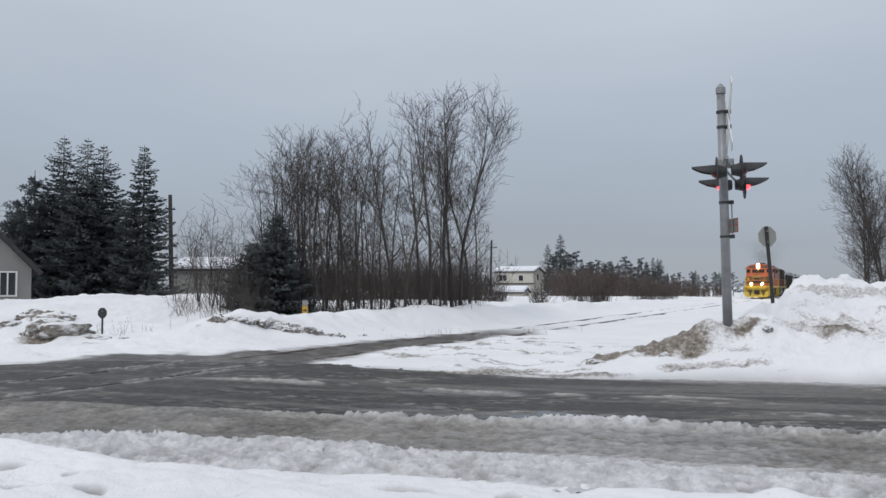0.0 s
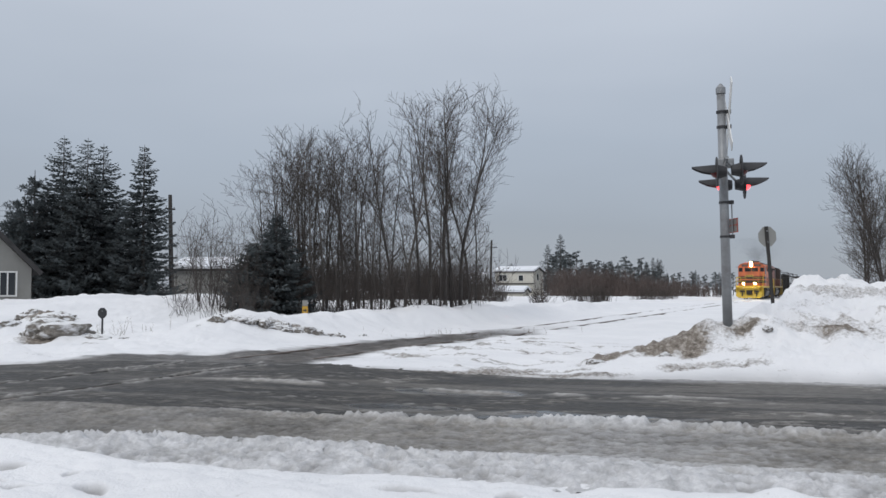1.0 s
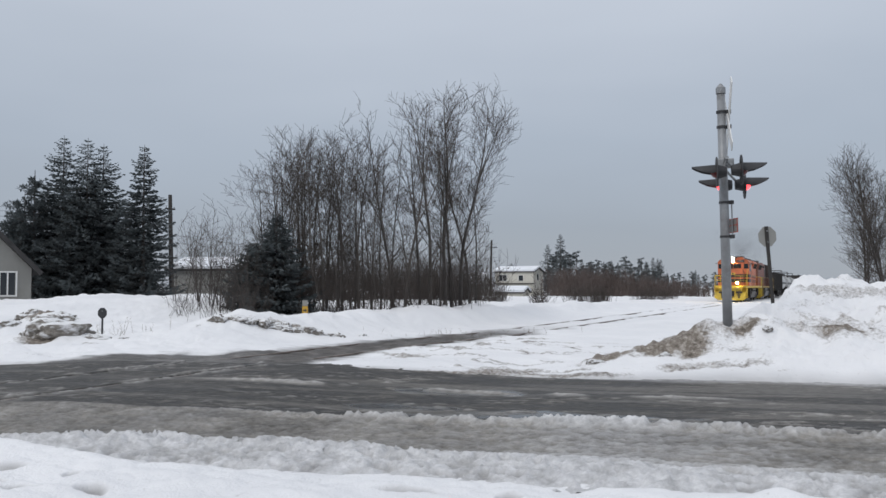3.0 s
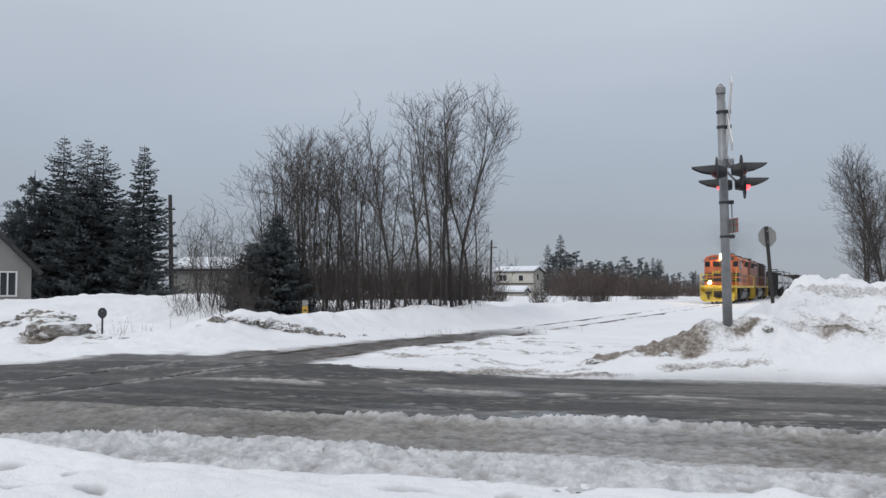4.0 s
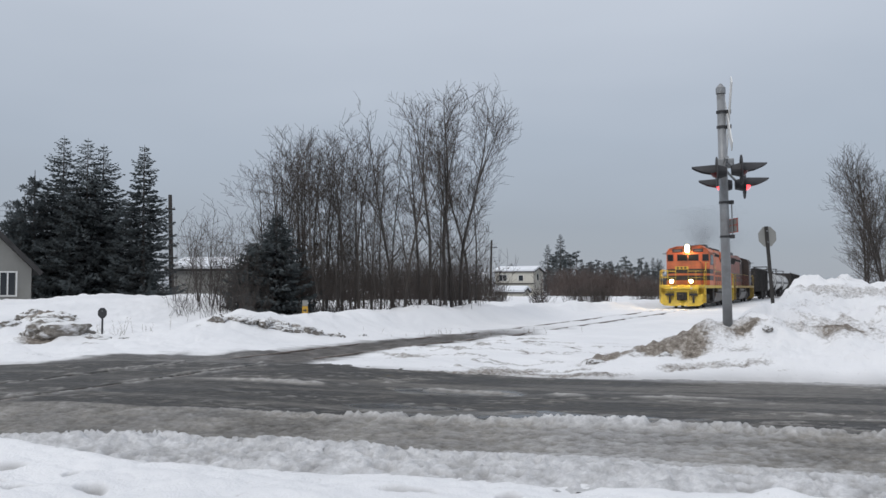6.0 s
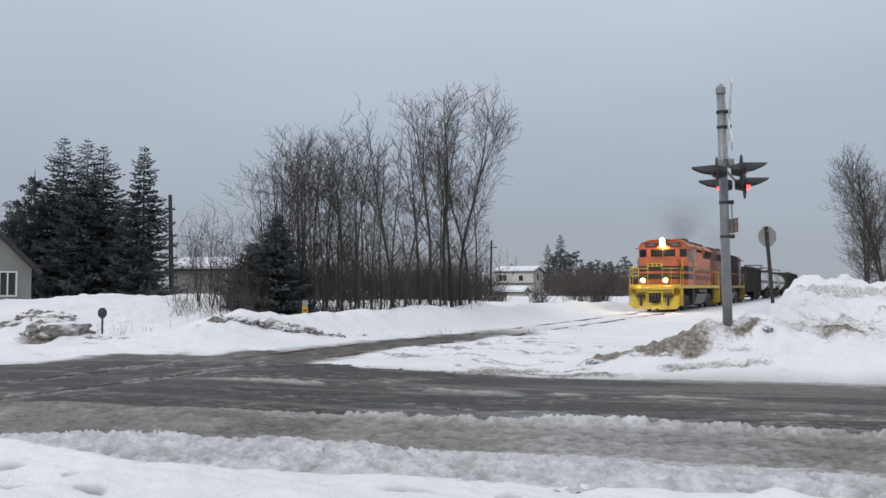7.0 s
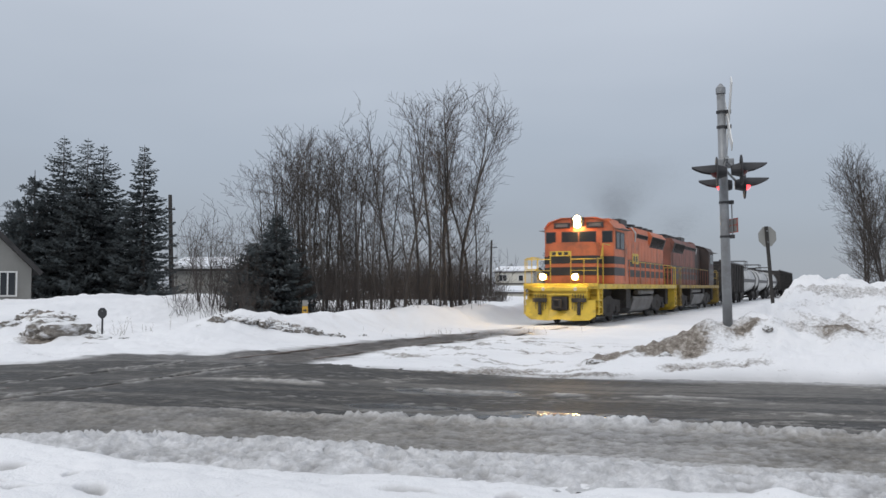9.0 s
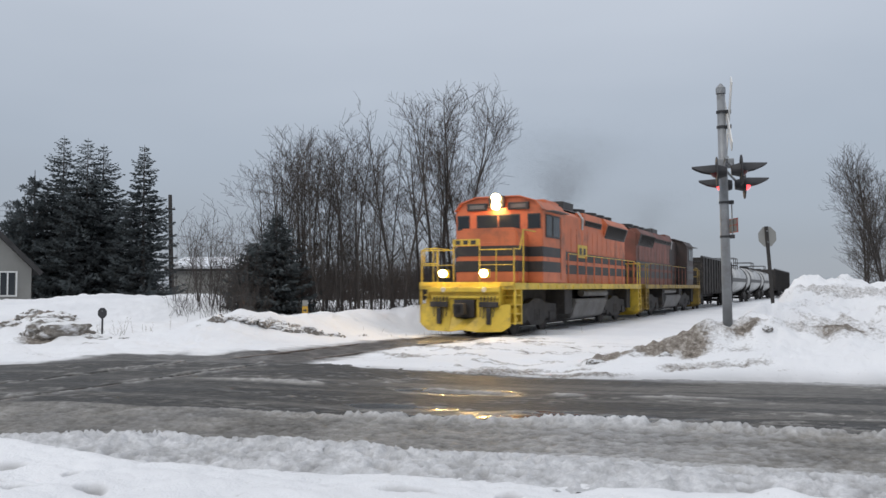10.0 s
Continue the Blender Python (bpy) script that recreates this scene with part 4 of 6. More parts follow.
# ---- buildings ----
def gable_house(name, m, w, d, wall, roof_rise, over, wall_mat, roof_mats, label, windows=(), category="house", band=None, door=None, snow=0.18, sides=None):
    """A house with its gables across x; roof slabs, snow on them, and framed windows set in the walls."""
    h = thing(name, m, label, category)
    bm = bmesh.new()
    prism(bm, [(-w / 2, -0.4), (w / 2, -0.4), (w / 2, wall), (0, wall + roof_rise), (-w / 2, wall)], "y", 0, d)
    part("wall", bm, wall_mat, h)
    k = math.hypot(w / 2, roof_rise)
    ux, uz = (w / 2) / k, -roof_rise / k
    for s in (-1, 1):
        for nm, mt, t0, t1, ov in (("roof", roof_mats[0], 0.01, 0.20, over), ("roof_snow", roof_mats[1], 0.205, 0.205 + snow, over - 0.05)):
            if nm == "roof_snow" and snow <= 0:
                continue
            bm = bmesh.new()
            def at(a, t):
                return (s * (ux * a + (-uz) * t), wall + roof_rise + uz * a + ux * t)
            prism(bm, [at(0, t0), at(k + ov, t0), at(k + ov, t1), at(0, t1)], "y", -over, d + over)
            part(nm, bm, mt, h, "snow lying on the roof" if nm == "roof_snow" else "")
    for face, u, z, ww, wh, panes in windows:
        if face == "front":
            wm = Matrix.Translation((u, 0, z))
        elif face == "left":
            wm = Matrix.Translation((-w / 2, u, z)) @ Matrix.Rotation(-pi / 2, 4, "Z")
        else:
            wm = Matrix.Translation((w / 2, u, z)) @ Matrix.Rotation(pi / 2, 4, "Z")
        fw = 0.07
        bm = bmesh.new()
        for x0, x1, z0, z1 in ((-ww / 2 - fw, ww / 2 + fw, -fw, 0), (-ww / 2 - fw, ww / 2 + fw, wh, wh + fw), (-ww / 2 - fw, -ww / 2, 0, wh), (ww / 2, ww / 2 + fw, 0, wh)):
            box(bm, x0, x1, -0.06, 0.02, z0, z1)
        for i in range(1, panes):
            xm = -ww / 2 + ww * i / panes
            box(bm, xm - 0.03, xm + 0.03, -0.05, 0.02, 0, wh)
        bmesh.ops.transform(bm, matrix=wm, verts=bm.verts)
        win = part("window", bm, WHITE, h, "white window frame")
        for i in range(panes):
            bm = bmesh.new()
            x0 = -ww / 2 + ww * i / panes
            box(bm, x0 + 0.03, x0 + ww / panes - 0.03, -0.02, -0.005, 0.0, wh, m=wm)
            part("pane", bm, GLASS, win)
    if band:
        part("trim", boxes((-w / 2 - 0.03, w / 2 + 0.03, -0.03, -0.002, band, band + 0.14)), SHINGLE, h)
    if sides:
        part("eave_board", boxes((-w / 2 - 0.25, -w / 2 - 0.004, -0.2, d + 0.2, sides, sides + 0.22)), SHINGLE, h, "dark board between the storeys")
    if door:
        part("door", boxes((door - 0.45, door + 0.45, -0.05, -0.003, 0.0, 2.0)), WHITE, h, "pale door")
    return h


def buildings():
    gable_house("house", pose(-22.5, 38.1, 0.28, 0, 0, 34), 7.2, 8.0, 2.1, 3.7, 0.45, STUCCO, (SHINGLE, ROOF_SNOW), "grey stucco bungalow with a dark gable roof",
                [("front", 2.25, 0.85, 1.35, 1.05, 4)], snow=0.0)
    shed = gable_house("long_shed", pose(-13.4, 66, 0.3, 0, 0, 84), 6.0, 6.7, 2.45, 0.75, 0.3, STUCCO, (SHINGLE, ROOF_SNOW), "long low grey shed with a snowy roof", category="shed")
    gable_house("two_storey_house", pose(17.7, 157, -0.55, 0, 0, 66), 6.0, 7.4, 4.8, 0.7, 0.3, SIDING, (SHINGLE, ROOF_SNOW), "cream two-storey house with a snowy roof",
                [("left", 5.9, 3.2, 1.5, 1.1, 2), ("left", 2.4, 3.2, 0.9, 1.0, 1), ("left", 3.3, 0.8, 1.5, 1.1, 2), ("front", -0.5, 3.3, 1.0, 1.2, 1)], snow=0.3, sides=2.55)
    gable_house("garage", pose(12.9, 131, -0.75, 0, 0, 70), 4.0, 4.6, 1.35, 0.6, 0.25, SIDING, (SHINGLE, ROOF_SNOW), "small garage with a snow-covered roof", category="garage", snow=0.35)
    gable_house("far_house", pose(8.5, 170, 0.0, 0, 0, 70), 7.0, 8.0, 2.2, 1.8, 0.3, STUCCO, (ROOF_SNOW, ROOF_SNOW), "small distant house under a snowy roof", snow=0.3)


buildings()


# ---- poles, wires and small signs ----
def utility_pole(x, y, height, lean, arms):
    ob = thing("utility_pole", pose(x, y, ground_height(x, y) - 0.4, 0, lean, 0), "weathered wooden utility pole", "utility pole", "utility poles")
    part("pole", make(rod, (0, 0, 0), (0, 0, height), 0.18, 0.13, 10), POLE_WOOD, ob, smooth=True)
    for z, half, yaw in arms:
        bm = bmesh.new()
        box(bm, -half, half, -0.05, 0.05, z - 0.05, z + 0.05, m=Matrix.Rotation(radians(yaw), 4, "Z"))
        part("crossarm", bm, POLE_WOOD, ob)
        for s in (-0.85, 0.85):
            q = Matrix.Rotation(radians(yaw), 3, "Z") @ Vector((s * half, 0, 0))
            part("insulator", make(rod, (q.x, q.y, z + 0.05), (q.x, q.y, z + 0.17), 0.04, 0.03, 6), GALV, ob, "small grey insulator")
    return ob


utility_pole(-19.2, 60.0, 8.4, -1.6, ((7.4, 0.5, 70), (3.9, 0.45, 5)))
utility_pole(6.7, 120.0, 8.4, 1.4, ((7.4, 0.9, 20),))


def sagging_wire(a, b, sag, r=0.012):
    pts = []
    for i in range(15):
        t_ = i / 14
        p_ = Vector(a).lerp(Vector(b), t_)
        p_.z -= sag * 4 * t_ * (1 - t_)
        pts.append(p_)
    ob = mesh_object("power_line", path_tube(pts, r, 4), SIGNAL_BLACK)
    tagged(ob, "thin black overhead power line", "cable", "power lines")


for dz in (7.6, 7.3, 6.9):
    sagging_wire((-19.3, 60, dz), (-62, 62, dz + 0.9), 0.7)
for dz in (5.2, 4.7):
    sagging_wire((-19.2, 60, dz), (6.7, 120, dz + 2.2), 1.4)


def clod_mesh(seed):
    bm = bmesh.new()
    bmesh.ops.create_icosphere(bm, subdivisions=4, radius=1.0)
    off = Vector((seed * 7.3, seed * 3.1, seed * 1.7))
    for v in bm.verts:
        n1 = noise.noise(v.co * 1.0 + off) * 0.48 + noise.noise(v.co * 2.3 + off) * 0.20 + noise.noise(v.co * 6.0 + off) * 0.05
        v.co = v.co * (1 + n1)
        v.co.z *= 0.62
    me = bpy.data.meshes.new("snow_clod")
    bm.to_mesh(me)
    bm.free()
    me.materials.append(CLOD)
    return me


def clods():
    """Frozen lumps of dirty snow that the plough has turned over."""
    rng = random.Random(12)
    shapes = [clod_mesh(k) for k in range(5)]
    rows = [(-11.15, 24.3, 0.38), (-11.9, 24.5, 0.30), (-11.9, 23.2, 0.27), (-12.5, 23.5, 0.22), (-9.15, 20.25, 0.42), (-9.85, 20.5, 0.28), (-10.6, 21.4, 0.18), (-8.3, 20.2, 0.20), (-7.7, 20.5, 0.15), (-12.6, 26.5, 0.2), (-12.0, 27.5, 0.18),
            (-5.7, 21.6, 0.20), (-5.35, 21.8, 0.18), (-5.0, 22.0, 0.20), (-4.75, 22.2, 0.22), (-4.5, 22.35, 0.24), (-4.2, 22.5, 0.27), (-3.9, 22.7, 0.22), (-3.6, 22.95, 0.24), (-3.3, 23.2, 0.20), (-3.0, 23.5, 0.16), (-2.3, 24.2, 0.14), (-1.6, 25.0, 0.13), (-6.1, 21.3, 0.12),
            (2.7, 15.0, 0.10), (3.9, 15.0, 0.12), (6.1, 16.0, 0.16), (6.6, 16.3, 0.2), (5.0, 15.8, 0.12),
            (7.9, 15.6, 0.12), (5.8, 15.2, 0.1)]
    for i, (x, y, r) in enumerate(rows):
        ob = new("snow_clod", shapes[i % 5])
        ob.matrix_basis = pose(x, y, ground_height(x, y) - 0.3 * r, 0, 0, rng.uniform(0, 360))
        ob.scale = (r * rng.uniform(1.3, 1.9), r * rng.uniform(0.9, 1.2), r * rng.uniform(0.9, 1.2))
        tagged(ob, "frozen lump of dirty brown snow on the bank", "snow clod", "ploughed snow clods")


clods()


def octagon(bm, r, y0, y1, cx=0.0, cz=0.0, sx=1.0):
    prism(bm, [(cx + sx * r * cos(pi / 8 + k * pi / 4), cz + r * sin(pi / 8 + k * pi / 4)) for k in range(8)], "y", y0, y1)


def small_signs():
    s = thing("octagonal_sign", pose(-8.52, 21.2, ground_height(-8.52, 21.2) - 0.36, 0, 0, 10), "small dark octagonal sign on a thin post in the snow", "sign")
    part("post", boxes((-0.022, 0.022, 0.004, 0.035, 0, 0.98), bevel=0.004), SIGNAL_BLACK, s)
    part("plate", make(octagon, 0.14, -0.004, 0.002, 0, 0.92, 0.82), SIGNAL_BLACK, s, "dark octagonal plate")
    part("bolt", rods(((0, -0.012, 0.97), (0, -0.004, 0.97), 0.012)), GALV, s)
    k = thing("stop_sign", pose(10.55, 27.0, 0.0, 0, -4.5, 12), "pale back of an octagonal stop sign on a leaning steel post", "road sign")
    part("post", boxes((-0.055, 0.055, -0.08, -0.03, 0, 3.45), bevel=0.008), POLE_WOOD, k, "dark steel channel post")
    part("plate", make(octagon, 0.34, -0.028, -0.022, 0.03, 3.12), STUCCO, k, "pale grey octagonal plate")
    for z in (2.95, 3.3):
        part("bolt", rods(((0, -0.10, z), (0, -0.08, z), 0.02)), GALV, k)
    y = thing("marker_sign", pose(-4.72, 29.0, ground_height(-4.72, 29.0) - 0.4, 0, 0, 0), "small yellow and white marker sign on a post", "sign")
    part("post", boxes((-0.03, 0.03, 0.005, 0.05, 0, 1.15)), SIGNAL_BLACK, y)
    part("plate", boxes((-0.095, 0.095, -0.01, 0.003, 0.62, 0.90), bevel=0.003), YELLOW_SIGN, y, "yellow plate")
    part("plate", boxes((-0.095, 0.095, -0.01, 0.003, 0.91, 1.10), bevel=0.003), STUCCO, y, "white plate")
    arrow = [(-0.065, 0.735), (0.01, 0.735), (0.01, 0.70), (0.07, 0.76), (0.01, 0.82), (0.01, 0.785), (-0.065, 0.785)]
    part("arrow", make(lambda bm: prism(bm, arrow, "y", -0.016, -0.011)), SIGNAL_BLACK, y, "black arrow pointing along the track")


small_signs()


# ---- crossing signal ----
FLASHERS = []


def lamp_head(parent, x, y, z, face):
    """A flashing lamp: round background, housing, hood, and a lens drum that turns its lit side out."""
    s = face
    bm = bmesh.new()
    rod(bm, (x, y, z), (x + s * 0.02, y, z), 0.27, 0.27, 28)
    disc = part("background", bm, SIGNAL_BLACK, parent, "round black background disc")
    bm = bmesh.new()
    rod(bm, (x - s * 0.16, y, z), (x - s * 0.001, y, z), 0.09, 0.13, 16)
    part("housing", bm, SIGNAL_BLACK, parent)
    # hood: upper two thirds of a tapering shell
    bm = bmesh.new()
    n, rings = 18, []
    for r_in in (0.132, 0.120):
        for far_ in (0, 1):
            ring = []
            for k in range(n + 1):
                a = radians(-6 + 192 * k / n)
                up = (sin(a) + 0.12) / 1.12
                reach = 0.021 + far_ * (0.05 + 0.37 * min(1.0, up * 1.15) ** 0.55)
                ring.append(bm.verts.new((x + s * reach, y + r_in * cos(a), z + r_in * sin(a) - far_ * 0.02)))
            rings.append(ring)
    for k in range(n):
        bm.faces.new((rings[0][k], rings[0][k + 1], rings[1][k + 1], rings[1][k]))
        bm.faces.new((rings[2][k], rings[2][k + 1], rings[3][k + 1], rings[3][k]))
        bm.faces.new((rings[1][k], rings[1][k + 1], rings[3][k + 1], rings[3][k]))
    part("hood", bm, SIGNAL_BLACK, parent, "black hood")
    return build_lens(parent, x + s * 0.01, y, z)


def build_lens(parent, x, y, z):
    bm = bmesh.new()
    bmesh.ops.create_uvsphere(bm, u_segments=20, v_segments=12, radius=0.115)
    for f_ in bm.faces:
        f_.material_index = 0 if f_.calc_center_median().x > 0 else 1
    ob = part("lens", bm, [RED_LIT, RED_DARK], parent, "round red lamp lens", smooth=True)
    ob.location = (x, y, z)
    return ob


def crossing_signal():
    mx, my = 5.21, 15.5
    g = thing("crossing_signal", pose(mx, my, 0.5, 0, -0.85, -14), "grey steel railway crossing signal mast with red flashing lamps", "crossing signal")
    part("mast", make(rod, (0, 0, 0), (0, 0, 4.66), 0.088, 0.074, 20), GALV, g, "galvanised steel mast", smooth=True)
    bm = bmesh.new()
    rod(bm, (0, 0, 4.58), (0, 0, 4.69), 0.088, 0.088, 16)
    rod(bm, (0, 0, 4.69), (0, 0, 4.77), 0.085, 0.02, 16)
    part("cap", bm, GALV, g)
    for z in (4.24, 3.96, 2.56, 1.93):
        bm = bmesh.new()
        rod(bm, (0, 0, z - 0.02), (0, 0, z + 0.02), 0.093, 0.093, 16)
        box(bm, 0.08, 0.17, -0.04, 0.04, z - 0.035, z + 0.035, bevel=0.01)
        part("clamp", bm, SIGNAL_BLACK, g, "dark steel clamp")
    # crossbuck
    for a, dy in ((45, 0.0), (-45, 0.03)):
        bm = bmesh.new()
        box(bm, 0.15 + dy * 0.8, 0.166 + dy * 0.8, -0.85, 0.85, -0.10, 0.10, bevel=0.002, m=Matrix.Translation((-0.055, 0, 4.10)) @ Matrix.Rotation(radians(1.5), 4, "Z") @ Matrix.Rotation(radians(a), 4, "X"))
        part("crossbuck_arm", bm, WHITE, g, "white crossbuck board with red edges")
    turn_ = Matrix.Translation((0.05, 0, 0)) @ Matrix.Rotation(radians(19), 4, "Z")
    pl = part("track_plate", make(box, 0.10, 0.105, -0.22, 0.22, 2.0, 2.26, m=turn_), STUCCO, g, "small grey plate with red bars")
    for y0, y1, z0, z1 in ((-0.22, 0.22, 2.0, 2.015), (-0.22, 0.22, 2.245, 2.26), (-0.22, 0.22, 2.13, 2.145), (-0.2, -0.18, 2.016, 2.244), (-0.01, 0.01, 2.016, 2.244), (0.17, 0.19, 2.016, 2.244)):
        part("bar", make(box, 0.094, 0.099, y0, y1, z0, z1, m=turn_), RED_PAINT, pl, "red bar")
    part("track_plate_post", rods(((0.13, -0.02, 1.95), (0.13, -0.02, 2.6), 0.012)), GALV, g)
    # lamp crossarm and junction box
    bm = bmesh.new()
    rod(bm, (0.03, -0.5, 3.32), (0.03, 0.55, 3.22), 0.035, 0.035, 10)
    box(bm, -0.11, 0.19, -0.11, 0.11, 3.2, 3.36, bevel=0.02)
    part("crossarm", bm, GALV, g, "galvanised lamp crossarm")
    bm = bmesh.new()
    box(bm, -0.07, 0.07, 0.06, 0.20, 2.55, 3.05, bevel=0.03)
    part("junction_box", bm, GALV, g)
    for x, y, z, face, bank in ((0.27, -0.40, 3.10, 1, 0), (0.40, 0.45, 2.93, 1, 1), (-0.13, -0.40, 3.08, -1, 0), (0.03, 0.45, 2.93, -1, 1)):
        FLASHERS.append((lamp_head(g, x, y, z, face), face, bank))
        part("bracket", rods(((0.03, y, 3.28), (x - face * 0.08, y, z), 0.022)), GALV, g)


crossing_signal()


# ---- train ----
def wheelset(parent, x_half, s, r=0.5):
    bm = bmesh.new()
    for x in (-0.755, 0.755):
        rod(bm, (x - 0.065, 0, 0), (x + 0.065, 0, 0), r, r, 24)
        sg = 1 if x > 0 else -1
        rod(bm, (x + sg * 0.066, 0, 0), (x + sg * 0.085, 0, 0), r * 0.78, r * 0.74, 24)
        for k in range(5):
            a = 2 * pi * k / 5
            rod(bm, (x + sg * 0.086, r * .5 * cos(a), r * .5 * sin(a)), (x + sg * 0.1, r * .5 * cos(a), r * .5 * sin(a)), 0.07, 0.06, 8)
    rod(bm, (-x_half, 0, 0), (x_half, 0, 0), 0.08, 0.08, 10)
    ob = part("wheelset", bm, UNDER, parent, "steel wheels on their axle")
    ob.location = (0, s, r)
    WHEELS.append((ob, s, r))
    return ob


WHEELS = []


def bogie(parent, s, base, r=0.5):
    bm = bmesh.new()
    for x in (-1.0, 1.0):
        prism(bm, [(s - base * 0.74, 0.40), (s - base * 0.74, 0.92), (s - base * 0.3, 0.98), (s - 0.35, 1.12), (s + 0.35, 1.12), (s + base * 0.3, 0.98), (s + base * 0.74, 0.92),
                   (s + base * 0.74, 0.40), (s + base * 0.34, 0.46), (s + 0.5, 0.26), (s - 0.5, 0.26), (s - base * 0.34, 0.46)], "x", x - 0.09, x + 0.09)
        for k in (-0.5, 0.5):
            box(bm, x - 0.14, x + 0.14, s + base * k - 0.2, s + base * k + 0.2, 0.36, 0.68, bevel=0.03)
        for k in (-0.22, 0, 0.22):
            rod(bm, (x + 0.0, s + k, 0.42), (x + 0.0, s + k, 0.78), 0.12, 0.12, 10)
    box(bm, -1.0, 1.0, s - 0.3, s + 0.3, 0.6, 0.95)
    part("bogie_frame", bm, UNDER, parent, "grimy cast steel bogie frame")
    for k in (-0.5, 0.5):
        wheelset(parent, 1.02, s + base * k, r)


def coupler(bm, s, d):
    box(bm, -0.10, 0.10, min(s, s + d * 0.62), max(s, s + d * 0.62), 0.72, 0.98, bevel=0.02)
    box(bm, -0.19, 0.16, min(s, s + d * 0.26), max(s, s + d * 0.26), 0.68, 1.02, bevel=0.05)


def hood_profile(half, z0, z1, cham):
    return [(-half, z0), (half, z0), (half, z1 - cham), (half - cham * 1.1, z1 - cham * 0.25), (half - cham * 1.9, z1), (-half + cham * 1.9, z1), (-half + cham * 1.1, z1 - cham * 0.25), (-half, z1 - cham)]


